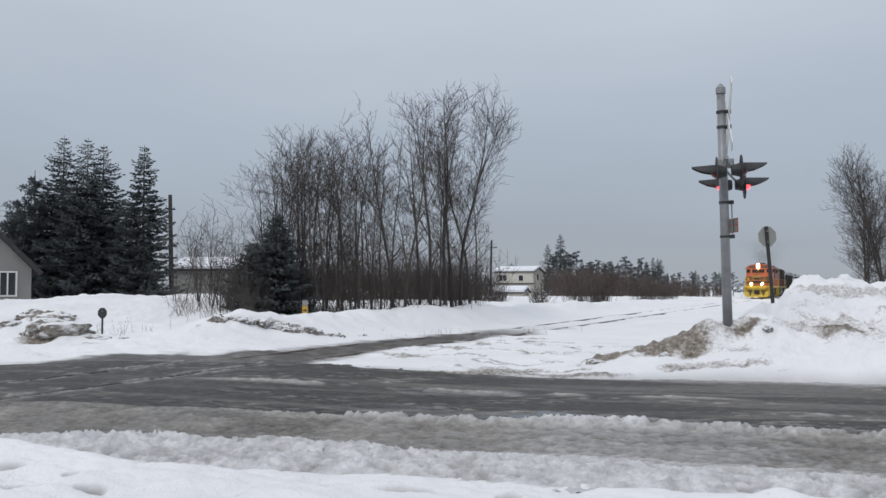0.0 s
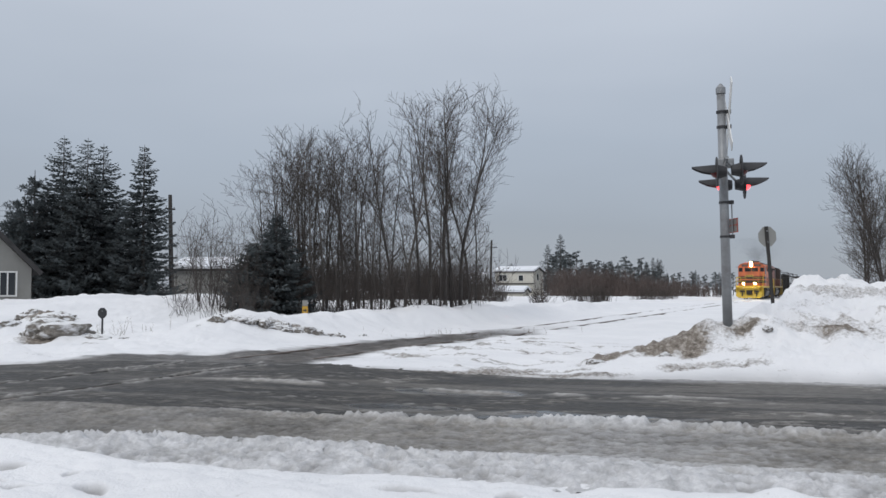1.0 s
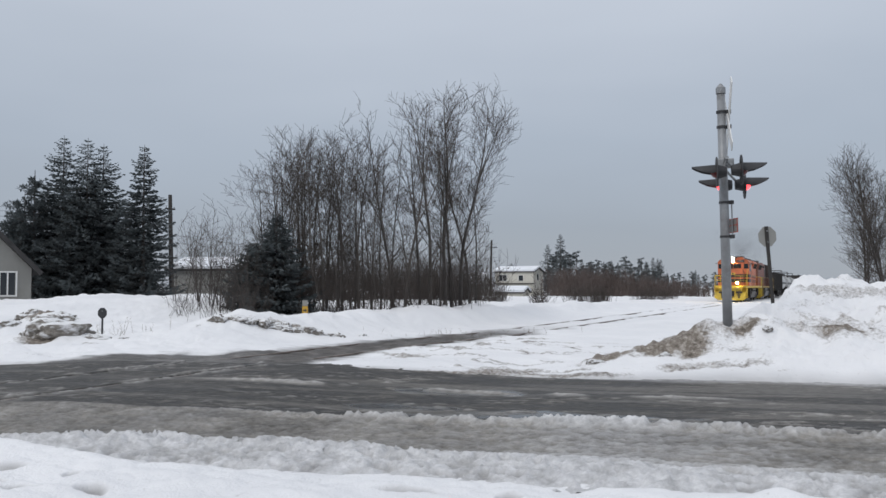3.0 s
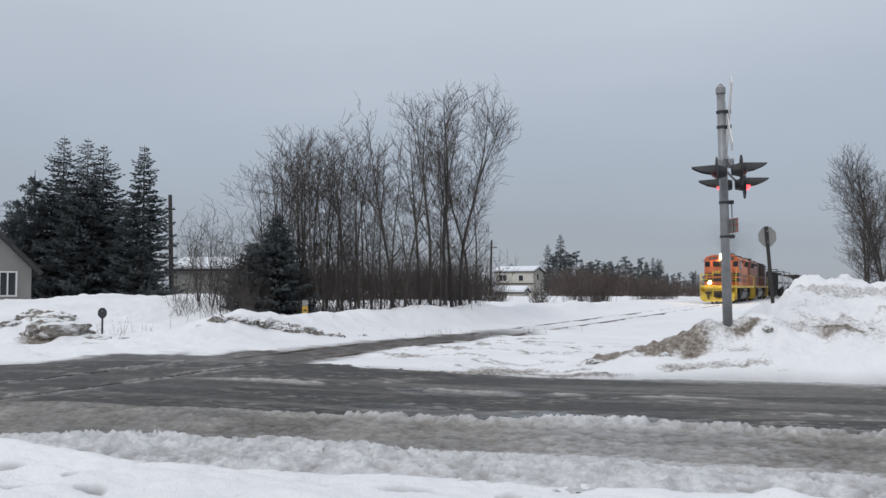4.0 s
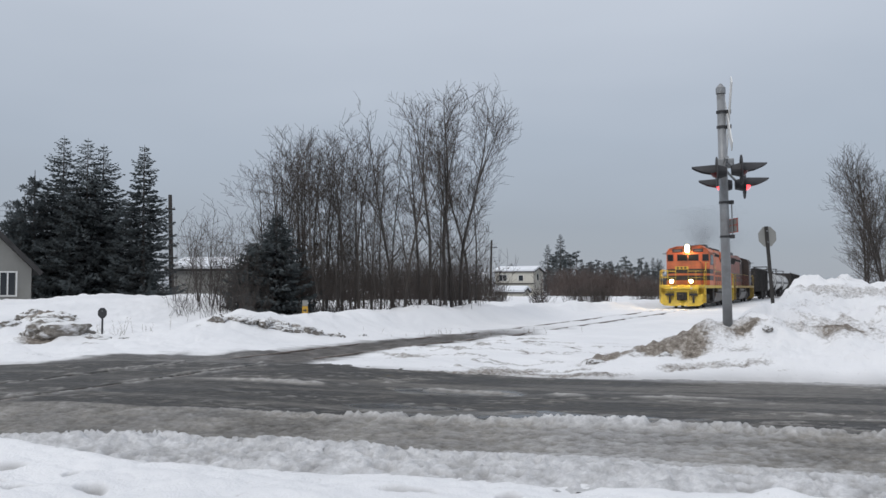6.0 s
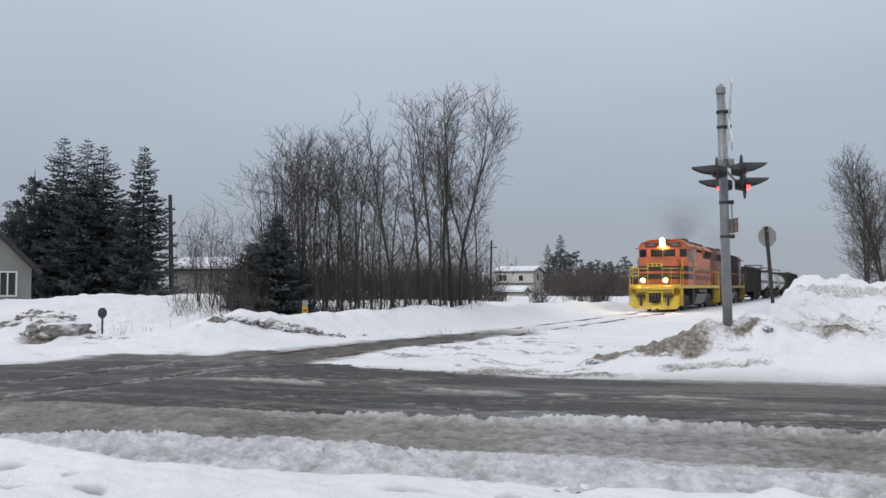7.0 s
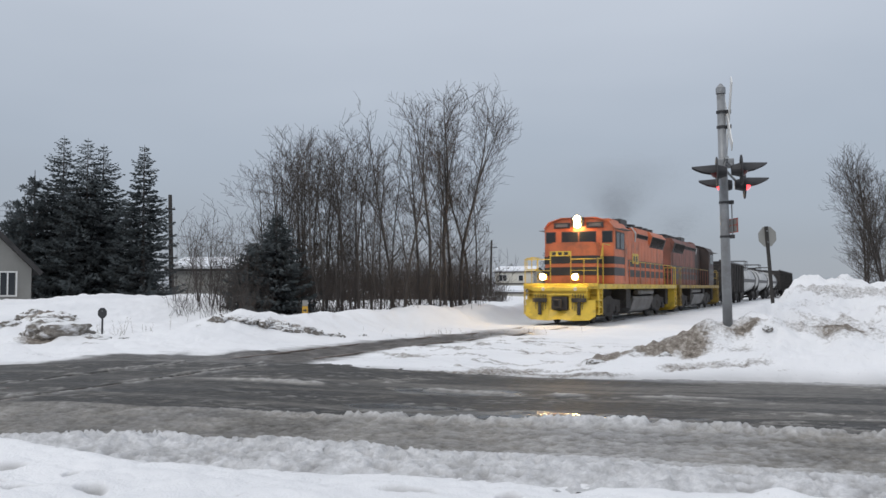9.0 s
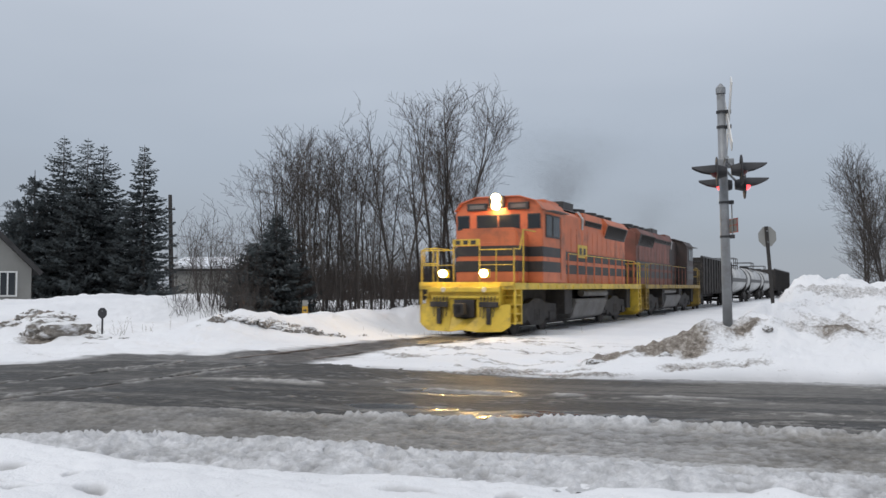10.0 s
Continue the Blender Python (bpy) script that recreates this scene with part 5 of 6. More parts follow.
def locomotive(name, paint, label, lit, YELLOW=YELLOW, cab_paint=None, stripe=9.6):
    g = thing(name, pose(0, 0, 0), label, "locomotive")
    L = 18.03
    cab_paint = cab_paint or paint
    DECK = 1.62
    # frame and deck
    bm = bmesh.new()
    box(bm, -1.55, 1.55, 0.55, L - 0.55, 1.42, DECK, bevel=0.012)
    for s in range(14):
        y0 = 2.6 + s * 0.95
        box(bm, 1.552, 1.57, y0, y0 + 0.45, 1.44, 1.56)
        box(bm, -1.57, -1.552, y0, y0 + 0.45, 1.44, 1.56)
    part("sill", bm, YELLOW, g, "yellow side sill and walkway edge")
    part("centre_beam", boxes((-0.62, 0.62, 0.7, L - 0.7, 1.0, 1.415)), UNDER, g)
    # pilots, ploughs, steps
    for end in (0, 1):
        def Y(s):
            return s if end == 0 else L - s
        def bx(bm, x0, x1, s0, s1, z0, z1, bevel=0.0):
            box(bm, x0, x1, min(Y(s0), Y(s1)), max(Y(s0), Y(s1)), z0, z1, bevel)
        bm = bmesh.new()
        bx(bm, -1.10, -0.36, 0.5, 0.58, 0.42, DECK + 0.02, 0.01)
        bx(bm, 0.36, 1.10, 0.5, 0.58, 0.42, DECK + 0.02, 0.01)
        bx(bm, -0.359, 0.359, 0.5, 0.58, 1.12, DECK + 0.02, 0.01)
        bx(bm, -1.16, 1.16, 0.36, 0.499, 1.34, 1.50, 0.03)
        bx(bm, -1.08, 1.08, 0.42, 0.499, 1.16, 1.24, 0.02)
        bx(bm, -1.52, 1.52, 0.505, 0.575, DECK - 0.10, DECK + 0.024, 0.01)
        pil = part("pilot", bm, YELLOW, g, "yellow pilot sheet")
        bm = bmesh.new()
        for x0, x1, low0, low1, top0, top1 in ((-1.44, -1.2, 0.36, 0.20, 0.98, 0.98), (-1.2, -0.45, 0.20, 0.17, 0.98, 0.80), (-0.45, 0.0, 0.17, 0.24, 0.62, 0.54), (0.0, 0.45, 0.24, 0.17, 0.54, 0.62), (0.45, 1.2, 0.17, 0.20, 0.80, 0.98), (1.2, 1.44, 0.20, 0.36, 0.98, 0.98)):
            q0, q1 = (Y(0.46 - 0.22 * (1.44 - abs(x)) / 1.44) for x in (x0, x1))
            bm.faces.new([bm.verts.new(p_) for p_ in ((x0, q0, low0), (x1, q1, low1), (x1, Y(0.48), top1), (x0, Y(0.48), top0))])
        bmesh.ops.remove_doubles(bm, verts=bm.verts[:], dist=0.002)
        bmesh.ops.solidify(bm, geom=bm.faces[:], thickness=0.03)
        part("plough", bm, YELLOW, g, "yellow plough blade with worn edge")
        bm = bmesh.new()
        coupler(bm, Y(0), 1 if end == 0 else -1)
        bx(bm, -0.33, 0.33, 0.39, 0.5, 0.60, 1.12, 0.02)
        part("coupler", bm, UNDER, g, "dark steel knuckle coupler")
        for s_ in (-1, 1):
            # raised dark T-shape, painting the shade of a step opening
            bm = bmesh.new()
            bx(bm, s_ * 0.80 - 0.30, s_ * 0.80 + 0.30, 0.34, 0.42, 0.90, 1.06, 0.02)
            bx(bm, s_ * 0.80 - 0.07, s_ * 0.80 + 0.07, 0.33, 0.42, 0.40, 0.88, 0.02)
            part("step_shade_block", bm, UNDER, pil, "dark block in place of a shaded step opening")
            bm = bmesh.new()
            for k in range(5):
                rod(bm, (s_ * (0.55 + 0.11 * k), Y(0.40), 1.22), (s_ * (0.55 + 0.10 * k), Y(0.33), 0.62 - 0.05 * (k % 2)), 0.017, 0.017, 6)
            part("hose", bm, BLACK, pil, "black air hoses")
            # stairwell at the corner
            xo = s_ * 1.53
            bm = bmesh.new()
            bx(bm, min(s_ * 1.05, xo), max(s_ * 1.05, xo), 1.16, 1.20, 0.40, 1.42)
            bx(bm, min(s_ * 1.06, s_ * 1.09), max(s_ * 1.06, s_ * 1.09), 0.582, 1.158, 0.40, 1.42)
            stair = part("stair", bm, YELLOW, g, "yellow corner stairwell")
            for k in range(4):
                bm = bmesh.new()
                bx(bm, min(s_ * 1.1, xo), max(s_ * 1.1, xo), 0.60 + 0.08 * k, 1.158, 0.42 + 0.27 * k, 0.46 + 0.27 * k)
                bx(bm, min(s_ * 1.1, xo), max(s_ * 1.1, xo), 0.80 + 0.08 * k, 0.83 + 0.08 * k, 0.462 + 0.27 * k, 0.60 + 0.27 * k)
                part("tread", bm, YELLOW, stair)
            for s0 in (0.59, 1.10):
                bm = bmesh.new()
                bx(bm, s_ * 1.535 - 0.015, s_ * 1.535 + 0.015, s0, s0 + 0.07, 0.40, DECK)
                part("stringer", bm, YELLOW, stair)
    # walkway handrails
    for s_ in (-1, 1):
        x = s_ * 1.50
        bm = bmesh.new()
        rod(bm, (x, 6.0, 2.66), (x, 16.2, 2.66), 0.017, 0.017, 6)
        rod(bm, (x, 16.2, 2.66), (x, 17.3, 2.5), 0.017, 0.017, 6)
        rail_ = part("handrail", bm, YELLOW, g, "thin yellow handrail")
        for k in range(10):
            y0 = 6.0 + k * 1.13
            part("stanchion", make(rod, (x, y0, DECK), (x, y0, 2.66), 0.024, 0.024, 6), paint, rail_)
        bm = bmesh.new()
        rod(bm, (x, 0.62, 1.0), (x, 0.62, 2.62), 0.019, 0.019, 6)
        rod(bm, (x, 0.62, 2.62), (x, 1.12, 2.62), 0.019, 0.019, 6)
        top_ = 3.22 if s_ > 0 else 2.72
        rod(bm, (x, 1.12, 2.62), (x, 1.42, top_), 0.019, 0.019, 6)
        rod(bm, (x, 1.42, top_), (x, 2.5, top_), 0.019, 0.019, 6)
        rod(bm, (x, 1.42, DECK), (x, 1.42, top_), 0.019, 0.019, 6)
        part("grab_rail", bm, YELLOW, g, "yellow grab rail at the steps")
        part("grab_rail", rods(((x, L - 0.62, 0.9), (x, L - 0.62, 2.62), 0.024), ((x, L - 0.62, 2.62), (x, L - 1.15, 2.62), 0.024), ((x, L - 1.15, DECK), (x, L - 1.15, 2.62), 0.024)), YELLOW, g)
        bm = bmesh.new()
        rod(bm, (s_ * 0.42, 0.6, DECK), (s_ * 0.42, 0.6, 2.72), 0.016, 0.016, 6)
        rod(bm, (s_ * 0.42, 0.6, 2.6), (s_ * 1.45, 0.6, 2.6), 0.017, 0.017, 6)
        rod(bm, (s_ * 0.42, 0.6, 2.15), (s_ * 1.45, 0.6, 2.15), 0.012, 0.012, 6)
        rod(bm, (s_ * 0.95, 0.6, DECK), (s_ * 0.95, 0.6, 2.6), 0.013, 0.013, 6)
        part("end_rail", bm, YELLOW, g, "yellow end handrail")
        part("end_rail", rods(((s_ * 0.42, L - 0.6, DECK), (s_ * 0.42, L - 0.6, 2.6), 0.022), ((s_ * 0.42, L - 0.6, 2.6), (s_ * 1.45, L - 0.6, 2.6), 0.022), ((s_ * 0.9, L - 0.6, DECK), (s_ * 0.9, L - 0.6, 2.6), 0.02)), YELLOW, g)
    bm = bmesh.new()
    box(bm, -0.44, 0.44, 0.56, 0.60, 2.72, 2.92, bevel=0.01)
    plate = part("front_plate", bm, YELLOW, g, "yellow plate on the front rail")
    for k in range(3):
        part("bar", boxes((-0.34 + 0.25 * k, -0.18 + 0.25 * k, 0.55, 0.558, 2.76, 2.88)), BLACK, plate, "dark unreadable mark")
    part("end_gate", rods(((-1.42, 0.62, 2.2), (-1.42, 0.62, 2.66), 0.018), ((-0.98, 0.62, 2.2), (-0.98, 0.62, 2.66), 0.018), ((-1.42, 0.62, 2.66), (-0.98, 0.62, 2.66), 0.018), ((-1.42, 0.62, 2.2), (-0.98, 0.62, 2.2), 0.018), sides=6), YELLOW, g, "yellow end gate")
    # short nose
    bm = bmesh.new()
    prism(bm, [(-1.03, DECK + 0.004), (1.03, DECK + 0.004), (1.03, 3.16), (0.90, 3.36), (-0.90, 3.36), (-1.03, 3.16)], "y", 2.2, 3.2, bevel=0.05)
    nose = part("nose", bm, cab_paint, g, "orange short nose with black bands")
    for z0, z1 in ((1.98, 2.32), (2.47, 2.79)):
        part("band", boxes((-1.036, 1.036, 2.178, 3.18, z0, z1)), BLACK, nose, "black painted band")
    part("nose_door", boxes((-0.28, 0.28, 2.185, 2.199, 1.75, 2.9), bevel=0.01), cab_paint, nose, "nose door")
    # cab
    bm = bmesh.new()
    prism(bm, [(-1.52, DECK + 0.006), (1.52, DECK + 0.006), (1.52, 3.98), (1.30, 4.26), (0.75, 4.43), (-0.75, 4.43), (-1.30, 4.26), (-1.52, 3.98)], "y", 3.18, 5.65, bevel=0.03)
    cab = part("cab", bm, cab_paint, g, "orange cab with rounded roof edges")
    bm = bmesh.new()
    prism(bm, [(-1.54, 3.99), (-1.32, 4.28), (-0.76, 4.455), (0.76, 4.455), (1.32, 4.28), (1.54, 3.99), (1.50, 3.99), (1.28, 4.25), (0.74, 4.425), (-0.74, 4.425), (-1.28, 4.25), (-1.50, 3.99)], "y", 3.08, 5.75)
    part("cab_roof", bm, cab_paint, cab)
    for z0, z1 in ((1.98, 2.32), (2.47, 2.79)):
        part("band", boxes((-1.527, 1.527, 3.173, 5.655, z0, z1)), BLACK, cab, "black painted band")
    for x0, x1 in ((-1.42, -1.05), (-0.72, -0.05), (0.05, 0.72), (1.05, 1.42)):
        w_ = part("windscreen", boxes((x0 - 0.04, x1 + 0.04, 3.165, 3.179, 3.37, 3.86), bevel=0.004), BLACK, cab, "black rubber window surround")
        part("pane", boxes((x0, x1, 3.156, 3.164, 3.41, 3.82)), GLASS, w_)
    for s_ in (-1, 1):
        for y0, y1, z0, z1 in ((3.50, 4.05, 3.15, 3.80), (4.20, 4.90, 3.15, 3.80)):
            w_ = part("side_window", boxes((s_ * 1.53 - 0.008, s_ * 1.53 + 0.008, y0 - 0.05, y1 + 0.05, z0 - 0.05, z1 + 0.05), bevel=0.003), BLACK, cab, "dark side window")
            part("pane", boxes((s_ * 1.543 - 0.004, s_ * 1.543 + 0.004, y0, y1, z0, z1)), GLASS, w_)
        part("cab_door", boxes((s_ * 1.53 - 0.01, s_ * 1.53 + 0.01, 5.05, 5.58, 1.75, 3.85), bevel=0.004), cab_paint, cab, "cab side door")
        part("sunshade", boxes((min(s_ * 1.55, s_ * 1.85), max(s_ * 1.55, s_ * 1.85), 3.4, 5.0, 3.93, 3.955)), TANK_GREY, cab)
        # number boards
        nb = part("number_board", boxes((s_ * 0.72 - 0.36, s_ * 0.72 + 0.36, 3.09, 3.172, 4.0, 4.24), bevel=0.015), BLACK, cab, "black number board")
        part("bar", boxes((s_ * 0.72 - 0.26, s_ * 0.72 + 0.26, 3.08, 3.089, 4.06, 4.18)), TANK_GREY, nb, "pale bar of unreadable writing")
    hl = part("headlight_housing", boxes((-0.28, 0.28, 2.99, 3.09, 4.06, 4.46), bevel=0.03), BLACK, cab, "headlight housing")
    for z in (4.14, 4.39):
        part("headlight", make(rod, (0, 2.95, z), (0, 2.988, z), 0.13, 0.13, 18), HEADLIGHT if lit else GLASS, hl, "glowing warm headlight" if lit else "unlit headlight")
    for s_ in (-1, 1):
        dl = part("ditch_light_housing", boxes((s_ * 0.66 - 0.13, s_ * 0.66 + 0.13, 0.36, 0.56, 1.77, 2.02), bevel=0.03), YELLOW, g, "ditch light housing")
        part("ditch_light", make(rod, (s_ * 0.66, 0.33, 1.895), (s_ * 0.66, 0.358, 1.895), 0.105, 0.105, 18), HEADLIGHT if lit else GLASS, dl, "glowing warm ditch light" if lit else "unlit ditch light")
        part("marker_lamp", make(rod, (s_ * 0.66, 0.36, 1.42), (s_ * 0.66, 0.399, 1.42), 0.075, 0.075, 14), WHITE, g, "small white lamp")
    # long hood
    bm = bmesh.new()
    prism(bm, hood_profile(0.93, DECK + 0.004, 4.42, 0.26), "y", stripe, 16.85, bevel=0.02)
    hood = part("long_hood", bm, paint, g, "orange long hood with louvres and doors")
    part("hood_front", make(lambda bm: prism(bm, hood_profile(0.925, DECK + 0.004, 4.415, 0.26), "y", 5.66, stripe - 0.002)), cab_paint, hood, "hood section behind the cab")
    for z0, z1 in ((1.98, 2.32), (2.47, 2.79)):
        part("band", boxes((-0.937, 0.937, 5.68, 16.857, z0, z1)), BLACK, hood, "black painted band")
    for k in range(14):
        y0 = 5.9 + 0.75 * k
        for s_ in (-1, 1):
            part("hood_door", boxes((s_ * 0.948 - 0.01, s_ * 0.948 + 0.01, y0, y0 + 0.70, 2.82, 3.72), bevel=0.004), paint if y0 > stripe else cab_paint, hood)
    part("hood_roof", make(lambda bm: prism(bm, [(-0.62, 4.424), (0.62, 4.424), (0.5, 4.50), (-0.5, 4.50)], "y", 5.76, 16.7)), BLACK, hood, "sooty black roof strip")
    for s_ in (-1, 1):
        # flared radiator at the rear, sloping intake behind the cab
        for nm, y0, y1, foot, lip in (("radiator", 12.9, 16.7, 3.52, 1.13), ("air_intake_panel", stripe + 0.25, 12.6, 3.86, 0.99)):
            flare = part(nm, make(lambda bm: prism(bm, [(s_ * 0.6, foot), (s_ * 0.935, foot), (s_ * lip, 4.16), (s_ * 0.93, 4.405), (s_ * 0.6, 4.415)], "y", y0, y1)), paint, hood, "flared hood side")
            gr = part("grille", make(lambda bm: prism(bm, [(s_ * 0.95, foot + 0.05), (s_ * (lip + 0.004), 4.12), (s_ * (lip + 0.022), 4.12), (s_ * 0.972, foot + 0.05)], "y", y0 + 0.12, y1 - 0.12)), BLACK, flare, "dark louvred grille")
        part("hood_stripe", make(lambda bm: prism(bm, [(s_ * 0.94, 3.62), (s_ * 1.0, 4.14), (s_ * 0.80, 4.44), (s_ * 0.74, 4.44), (s_ * 0.955, 4.14), (s_ * 0.932, 3.62)], "y", stripe, stripe + 0.2)), TANK_WHITE, hood, "pale band up the hood's shoulder")
        n_ = 30
        bm = bmesh.new()
        for k in range(n_):
            for foot, lip, y0 in ((3.52, 1.13, 13.1 + 0.112 * k), (3.86, 0.99, stripe + 0.42 + (11.9 - stripe) / 29 * k)):
                rod(bm, (s_ * 0.968, y0, foot + 0.07), (s_ * (lip + 0.02), y0, 4.10), 0.018, 0.018, 4)
        tagged(part("louvre", bm, UNDER, hood), kind="stuff")
    for y0 in (11.4, 13.2, 14.5, 15.8):
        bm = bmesh.new()
        rod(bm, (0, y0, 4.49), (0, y0, 4.66), 0.56, 0.56, 20)
        rod(bm, (0, y0, 4.66), (0, y0, 4.69), 0.58, 0.50, 20)
        part("roof_fan", bm, BLACK, hood, "round black roof fan")
    part("exhaust_stack", boxes((-0.42, 0.42, 8.9, 10.3, 4.49, 4.82), bevel=0.04), BLACK, hood, "sooty exhaust stack")
    part("air_intake", make(lambda bm: prism(bm, [(-0.78, 4.2), (0.78, 4.2), (0.62, 4.62), (-0.62, 4.62)], "y", 6.1, 7.6, bevel=0.05)), paint, hood, "orange air filter box")
    bm = bmesh.new()
    for k in range(3):
        rod(bm, (0.12 * (k - 1), 5.0 - 0.1 * k, 4.53), (0.12 * (k - 1), 5.5, 4.55), 0.06, 0.03, 10)
    part("horn", bm, BLACK, cab, "air horn")
    part("emblem", boxes((0.962, 0.972, 9.0, 10.3, 2.62, 3.12), bevel=0.004), YELLOW, hood, "yellow emblem panel")
    for y0 in (9.2, 9.75):
        part("emblem_mark", boxes((0.973, 0.978, y0, y0 + 0.32, 2.7, 3.0)), BLACK, hood, "plain dark emblem shape")
    # below the deck
    bm = bmesh.new()
    prism(bm, [(-1.42, 0.98), (-1.22, 0.40), (-0.9, 0.30), (0.9, 0.30), (1.22, 0.40), (1.42, 0.98), (1.36, 1.06), (-1.36, 1.06)], "y", 7.2, 11.6, bevel=0.04)
    part("fuel_tank", bm, TANK_GREY, g, "grey fuel tank with road grime")
    for y0, y1, hw in ((6.2, 7.1, 1.30), (11.7, 12.2, 1.30), (1.3, 2.0, 1.2), (16.0, 16.7, 1.2)):
        part("equipment_box", boxes((-hw, hw, y0, y1, 0.55, 1.41), bevel=0.02), UNDER, g, "grimy underframe equipment box")
    # dark block reaching low, added in place of the shade under the locomotive
    part("sill_shade_fill", boxes((-0.66, 0.66, 1.0, 17.0, 0.22, 1.0)), UNDER, g)
    part("air_reservoir", rods(((1.25, 8.4, 1.26), (1.25, 11.9, 1.26), 0.13), ((-1.25, 8.4, 1.26), (-1.25, 11.9, 1.26), 0.13), sides=12), TANK_GREY, g)
    bogie(g, 3.85, 2.74)
    bogie(g, 14.2, 2.74)
    return g


def tank_car(m):
    g = thing("tank_car", m, "white railway tank car with black bands", "tank car", "tank cars")
    L, r, zc = 16.3, 1.30, 2.25
    bm = bmesh.new()
    v = rod(bm, (0, 1.3, zc), (0, L - 1.3, zc), r, r, 40)
    for y0, d in ((1.3, -1), (L - 1.3, 1)):
        c = bmesh.ops.create_uvsphere(bm, u_segments=40, v_segments=16, radius=r, matrix=Matrix.Translation((0, y0, zc)) @ Matrix.Diagonal((1, 0.35, 1, 1)) @ Matrix.Rotation(pi / 2, 4, "X"))
    part("tank", bm, TANK_WHITE, g, "white cylindrical tank", smooth=True)
    for y0, w in ((1.3, 1.4), (L - 2.7, 1.4)):
        part("band", make(rod, (0, y0, zc), (0, y0 + w, zc), r + 0.012, r + 0.012, 40), BLACK, g, "black band round the tank")
    bm = bmesh.new()
    for s_ in (-1, 1):
        box(bm, s_ * 1.312 - 0.01, s_ * 1.312 + 0.01, 1.8, L - 1.8, 1.98, 2.32)
    part("side_stripe", bm, BLACK, g, "black stripe along the tank")
    bm = bmesh.new()
    for e in (0.4, L - 2.2):
        box(bm, -1.35, 1.35, e, e + 1.8, 0.98, 1.12)
    box(bm, -0.3, 0.3, 0.5, L - 0.5, 0.80, 1.06)
    for e in (1.9, L - 2.1):
        prism(bm, [(-1.1, 0.98), (1.1, 0.98), (1.25, 1.7), (-1.25, 1.7)], "y", e, e + 0.2)
    coupler(bm, 0, 1)
    coupler(bm, L, -1)
    part("underframe", bm, BLACK, g, "black underframe")
    part("dome", make(rod, (0, L / 2, zc + r - 0.1), (0, L / 2, zc + r + 0.3), 0.5, 0.48, 20), BLACK, g, "black valve dome")
    bm = bmesh.new()
    z1 = zc + r + 0.65
    a, b = L / 2 - 1.5, L / 2 + 1.5
    for x in (-0.9, 0.9):
        rod(bm, (x, a, z1), (x, b, z1), 0.03, 0.03, 6)
        for y in (a, L / 2, b):
            rod(bm, (x, y, zc + 0.9), (x, y, z1), 0.03, 0.03, 6)
    for y in (a, b):
        rod(bm, (-0.9, y, z1), (0.9, y, z1), 0.03, 0.03, 6)
    box(bm, -0.95, 0.95, a, b, zc + r - 0.04, zc + r + 0.02)
    part("platform_rail", bm, UNDER, g, "steel platform rails")
    bogie(g, 2.4, 1.78, 0.42)
    bogie(g, L - 2.4, 1.78, 0.42)
    return g


def open_wagon(m, name, label, L=17.6, top=3.75, group=""):
    g = thing(name, m, label, "freight car", group)
    bm = bmesh.new()
    box(bm, -1.48, 1.48, 0.6, L - 0.6, 1.05, 1.15)
    for s_ in (-1, 1):
        box(bm, s_ * 1.48 - 0.03, s_ * 1.48 + 0.03, 0.6, L - 0.6, 1.151, top)
    for y0 in (0.6, L - 0.66):
        box(bm, -1.449, 1.449, y0, y0 + 0.06, 1.151, top)
    part("body", bm, UNDER, g, "dark steel sides")
    for s_ in (-1, 1):
        part("top_chord", boxes((s_ * 1.5 - 0.07, s_ * 1.5 + 0.07, 0.55, L - 0.55, top + 0.002, top + 0.12), bevel=0.02), BLACK, g)
        for k in range(13):
            y0 = 0.7 + k * (L - 1.6) / 12
            part("rib", boxes((min(s_ * 1.512, s_ * 1.6), max(s_ * 1.512, s_ * 1.6), y0, y0 + 0.14, 1.0, top)), UNDER, g)
    part("end_ribs", boxes(*[(-1.4, 1.4, 0.53, 0.598, 1.4 + 0.45 * k, 1.5 + 0.45 * k) for k in range(5)]), BLACK, g)
    bm = bmesh.new()
    box(bm, -0.3, 0.3, 0.5, L - 0.5, 0.75, 1.045)
    coupler(bm, 0, 1)
    coupler(bm, L, -1)
    part("underframe", bm, UNDER, g)
    bogie(g, 2.4, 1.78, 0.42)
    bogie(g, L - 2.4, 1.78, 0.42)
    return g


TRAIN = []
lead = locomotive("locomotive", ORANGE, "orange, black and yellow diesel locomotive with lit headlights", True)
TRAIN.append((lead, 0.0, 1))
second = locomotive("locomotive", OLD_ORANGE, "faded orange and black diesel locomotive running backwards", False, DULL_YELLOW, SOOTY, 7.4)
TRAIN.append((second, 18.03 + 18.03, -1))
TRAIN.append((open_wagon(pose(0, 0, 0), "gondola_car", "dark steel gondola car", 17.6, 3.5), 36.06, 1))
tank = tank_car(pose(0, 0, 0))
TRAIN.append((tank, 53.7, 1))
for s0 in (70.0, 86.3):
    TRAIN.append((copy_thing(tank, pose(0, 0, 0)), s0, 1))
hopper = open_wagon(pose(0, 0, 0), "hopper_car", "dark steel hopper car with ribbed sides", 17.6, 3.95, "hopper cars")
TRAIN.append((hopper, 102.6, 1))
TRAIN.append((copy_thing(hopper, pose(0, 0, 0)), 120.2, 1))


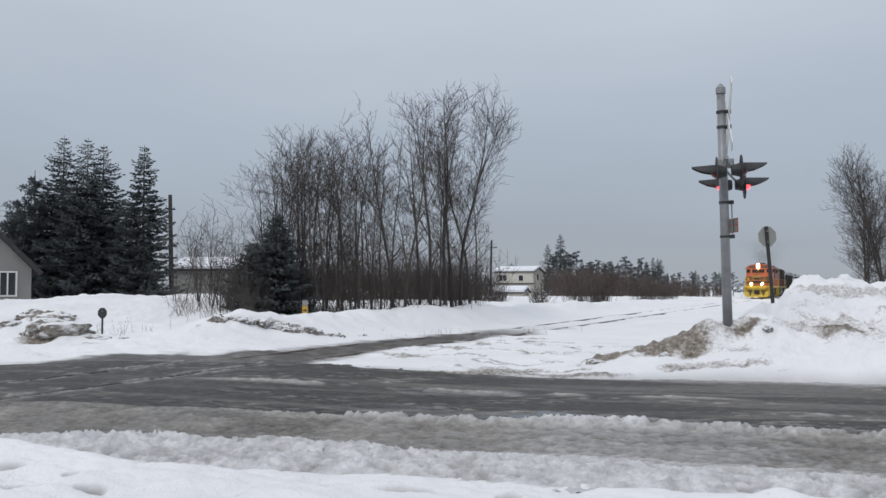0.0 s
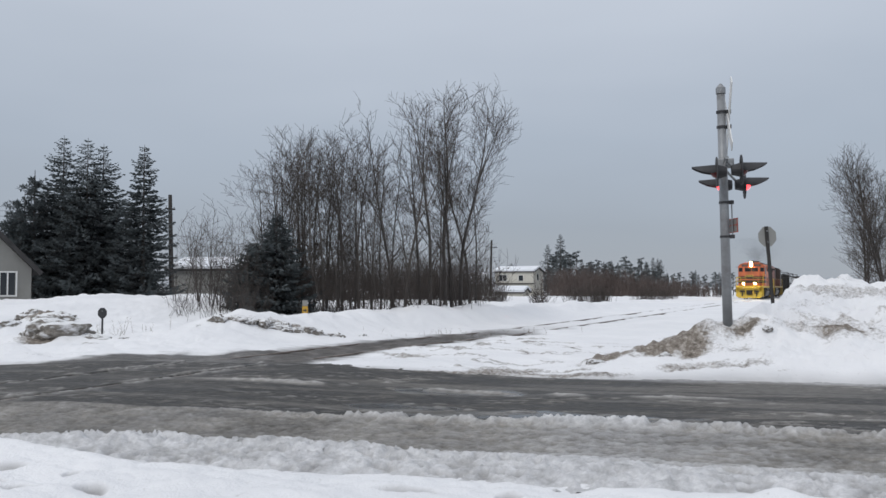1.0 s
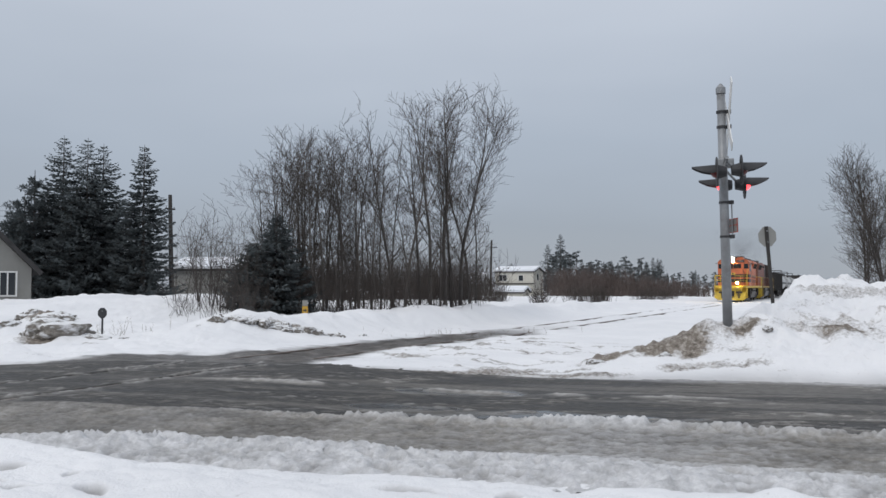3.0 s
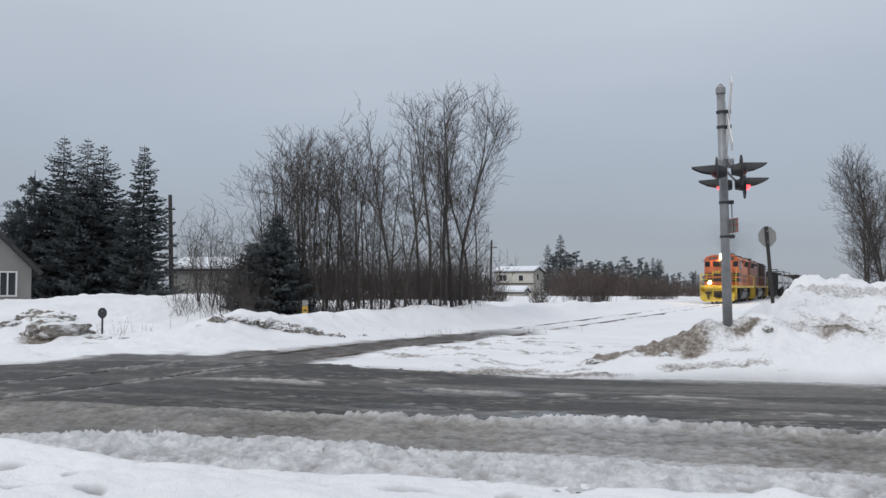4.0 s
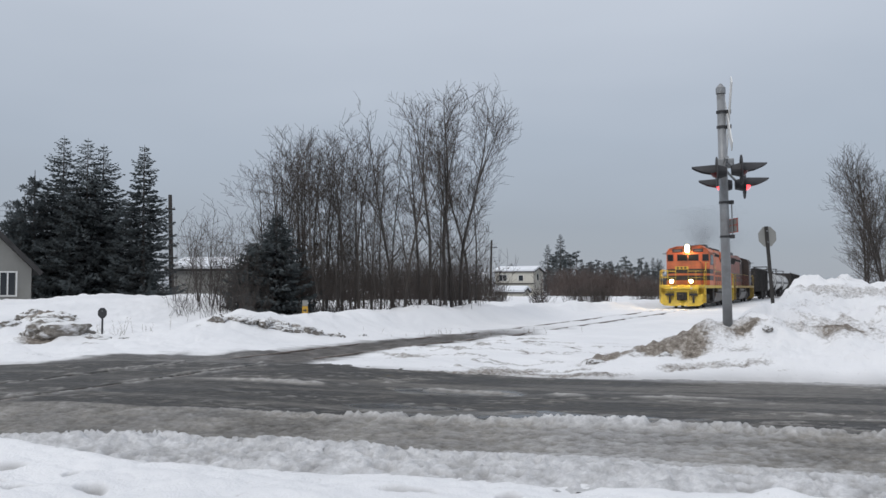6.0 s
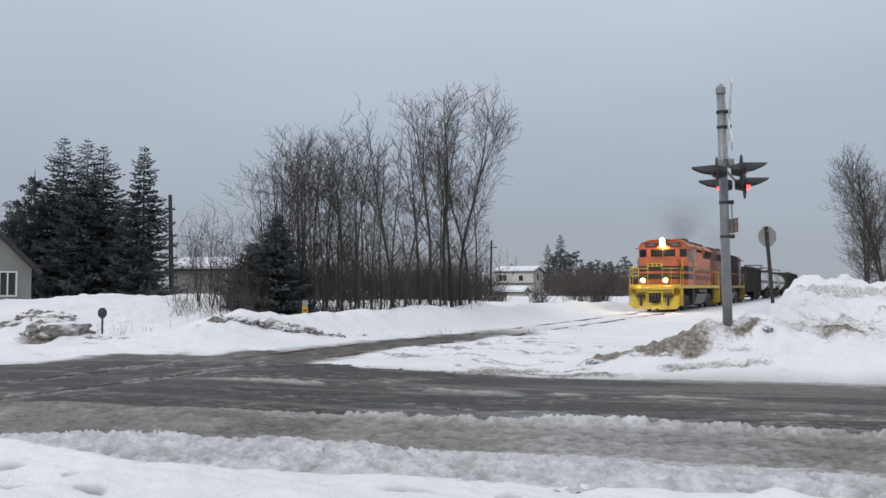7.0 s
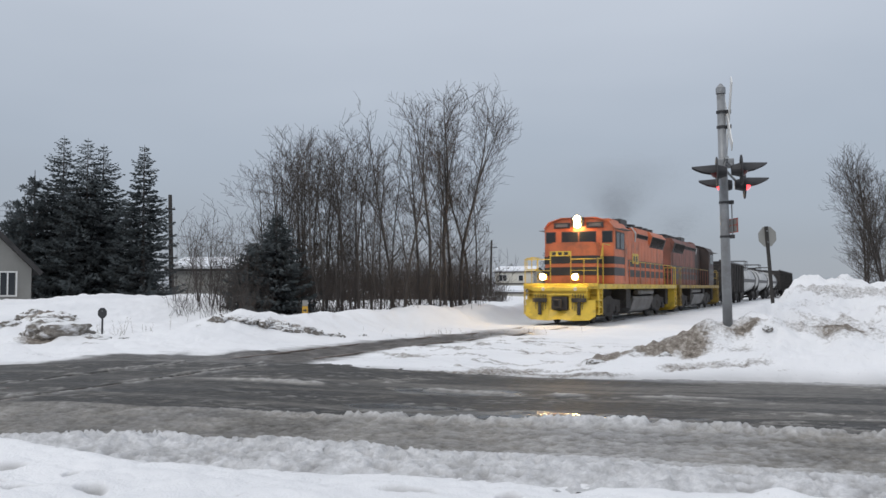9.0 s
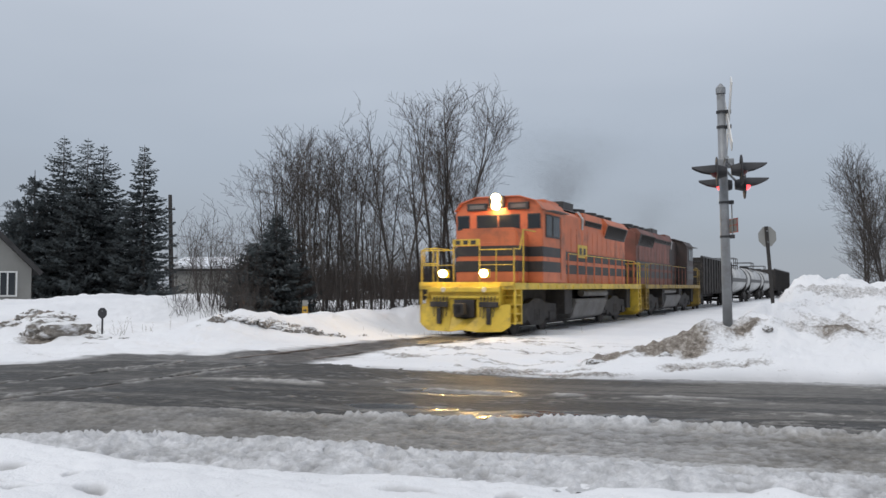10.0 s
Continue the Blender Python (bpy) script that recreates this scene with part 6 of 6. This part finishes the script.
# ---- exhaust ----
def exhaust_smoke(seed, n, height, label):
    """A soft drift of soot specks, dense over the stack and thinning out as it spreads and trails."""
    rng = np.random.default_rng(seed)
    h = height * rng.random(n) ** 0.75
    s = 0.34 + 0.40 * h
    puff = 0.35 * np.sin(2.1 * h + seed)
    mid = np.stack([rng.normal(0, 1, n) * s, rng.normal(0, 1, n) * s * 1.25 + 0.75 * h + puff, h], 1)
    keep = 0.25 + 1.1 * fbm(mid[:, 1] + 9, mid[:, 2], 1.1, 5, 2) - 0.3 * h / height > rng.random(n)
    mid = mid[keep]
    corners = (mid[:, None, :] + rng.normal(0, 0.0039, (len(mid), 3, 3))).reshape(-1, 3)
    me = bpy.data.meshes.new("exhaust_smoke")
    me.from_pydata(corners.tolist(), [], np.arange(len(corners)).reshape(-1, 3).tolist())
    me.materials.append(SOOT)
    return tagged(new("exhaust_smoke", me), label, "smoke", kind="stuff")


smoke = [(exhaust_smoke(77, 200000, 3.2, "thin dark exhaust smoke rising over the leading locomotive"), 9.6),
         (exhaust_smoke(78, 50000, 2.6, "faint exhaust haze over the second locomotive"), 27.0)]

# ---- movement ----
SPEED = 9.277
FRONT = 22.5


def motions():
    times = [i * 0.5 for i in range(21)]
    for ob, back, way in TRAIN:
        rows = []
        for t in times:
            d = FRONT + SPEED * (10 - t) + back
            rows.append((t, pose(*on_track(d, 0, 0.012), 0, 0, TURN + (0 if way > 0 else 180))))
        walk(ob, rows)
    for ob, back in smoke:
        walk(ob, [(t, pose(*on_track(FRONT + SPEED * (10 - t) + back, 0, 4.74), 0, 0, TURN)) for t in times])
    # wheels of the two locomotives turn as they roll
    for ob, s, r in WHEELS:
        if ob.parent not in (lead, second):
            continue
        sign = 1 if ob.parent == lead else -1
        n = 150
        rows = []
        for i in range(n + 1):
            t = 10 * i / n
            rows.append((t, pose(0, s, r, math.degrees(sign * SPEED * t / r) % 360, 0, 0)))
        walk(ob, rows)
    # the flashing lamps turn their lit side out in turn, once a second
    for ob, face, bank in FLASHERS:
        x, y, z = ob.location
        rows, t, lit = [], 0.0, bank == 1
        out, away = (0, 180) if face > 0 else (180, 0)
        def at(a):
            return pose(x, y, z, 0, 0, a)
        a = out if lit else away
        marks = []
        for k in range(11):
            marks += [(k + 0.14, bank == 0), (k + 0.70, bank == 1)]
        rows.append((0.0, at(a)))
        for tm, on in marks:
            b = out if on else away
            if tm + 0.08 > 10 or b == a:
                continue
            rows.append((tm - 0.05, at(a)))
            for k in (1, 2):
                rows.append((tm - 0.05 + 0.0334 * k, at(a + (b - a) * k / 3)))
            rows.append((tm + 0.0502, at(b)))
            a = b
        rows.append((10.0, at(a)))
        walk(ob, rows)


motions()
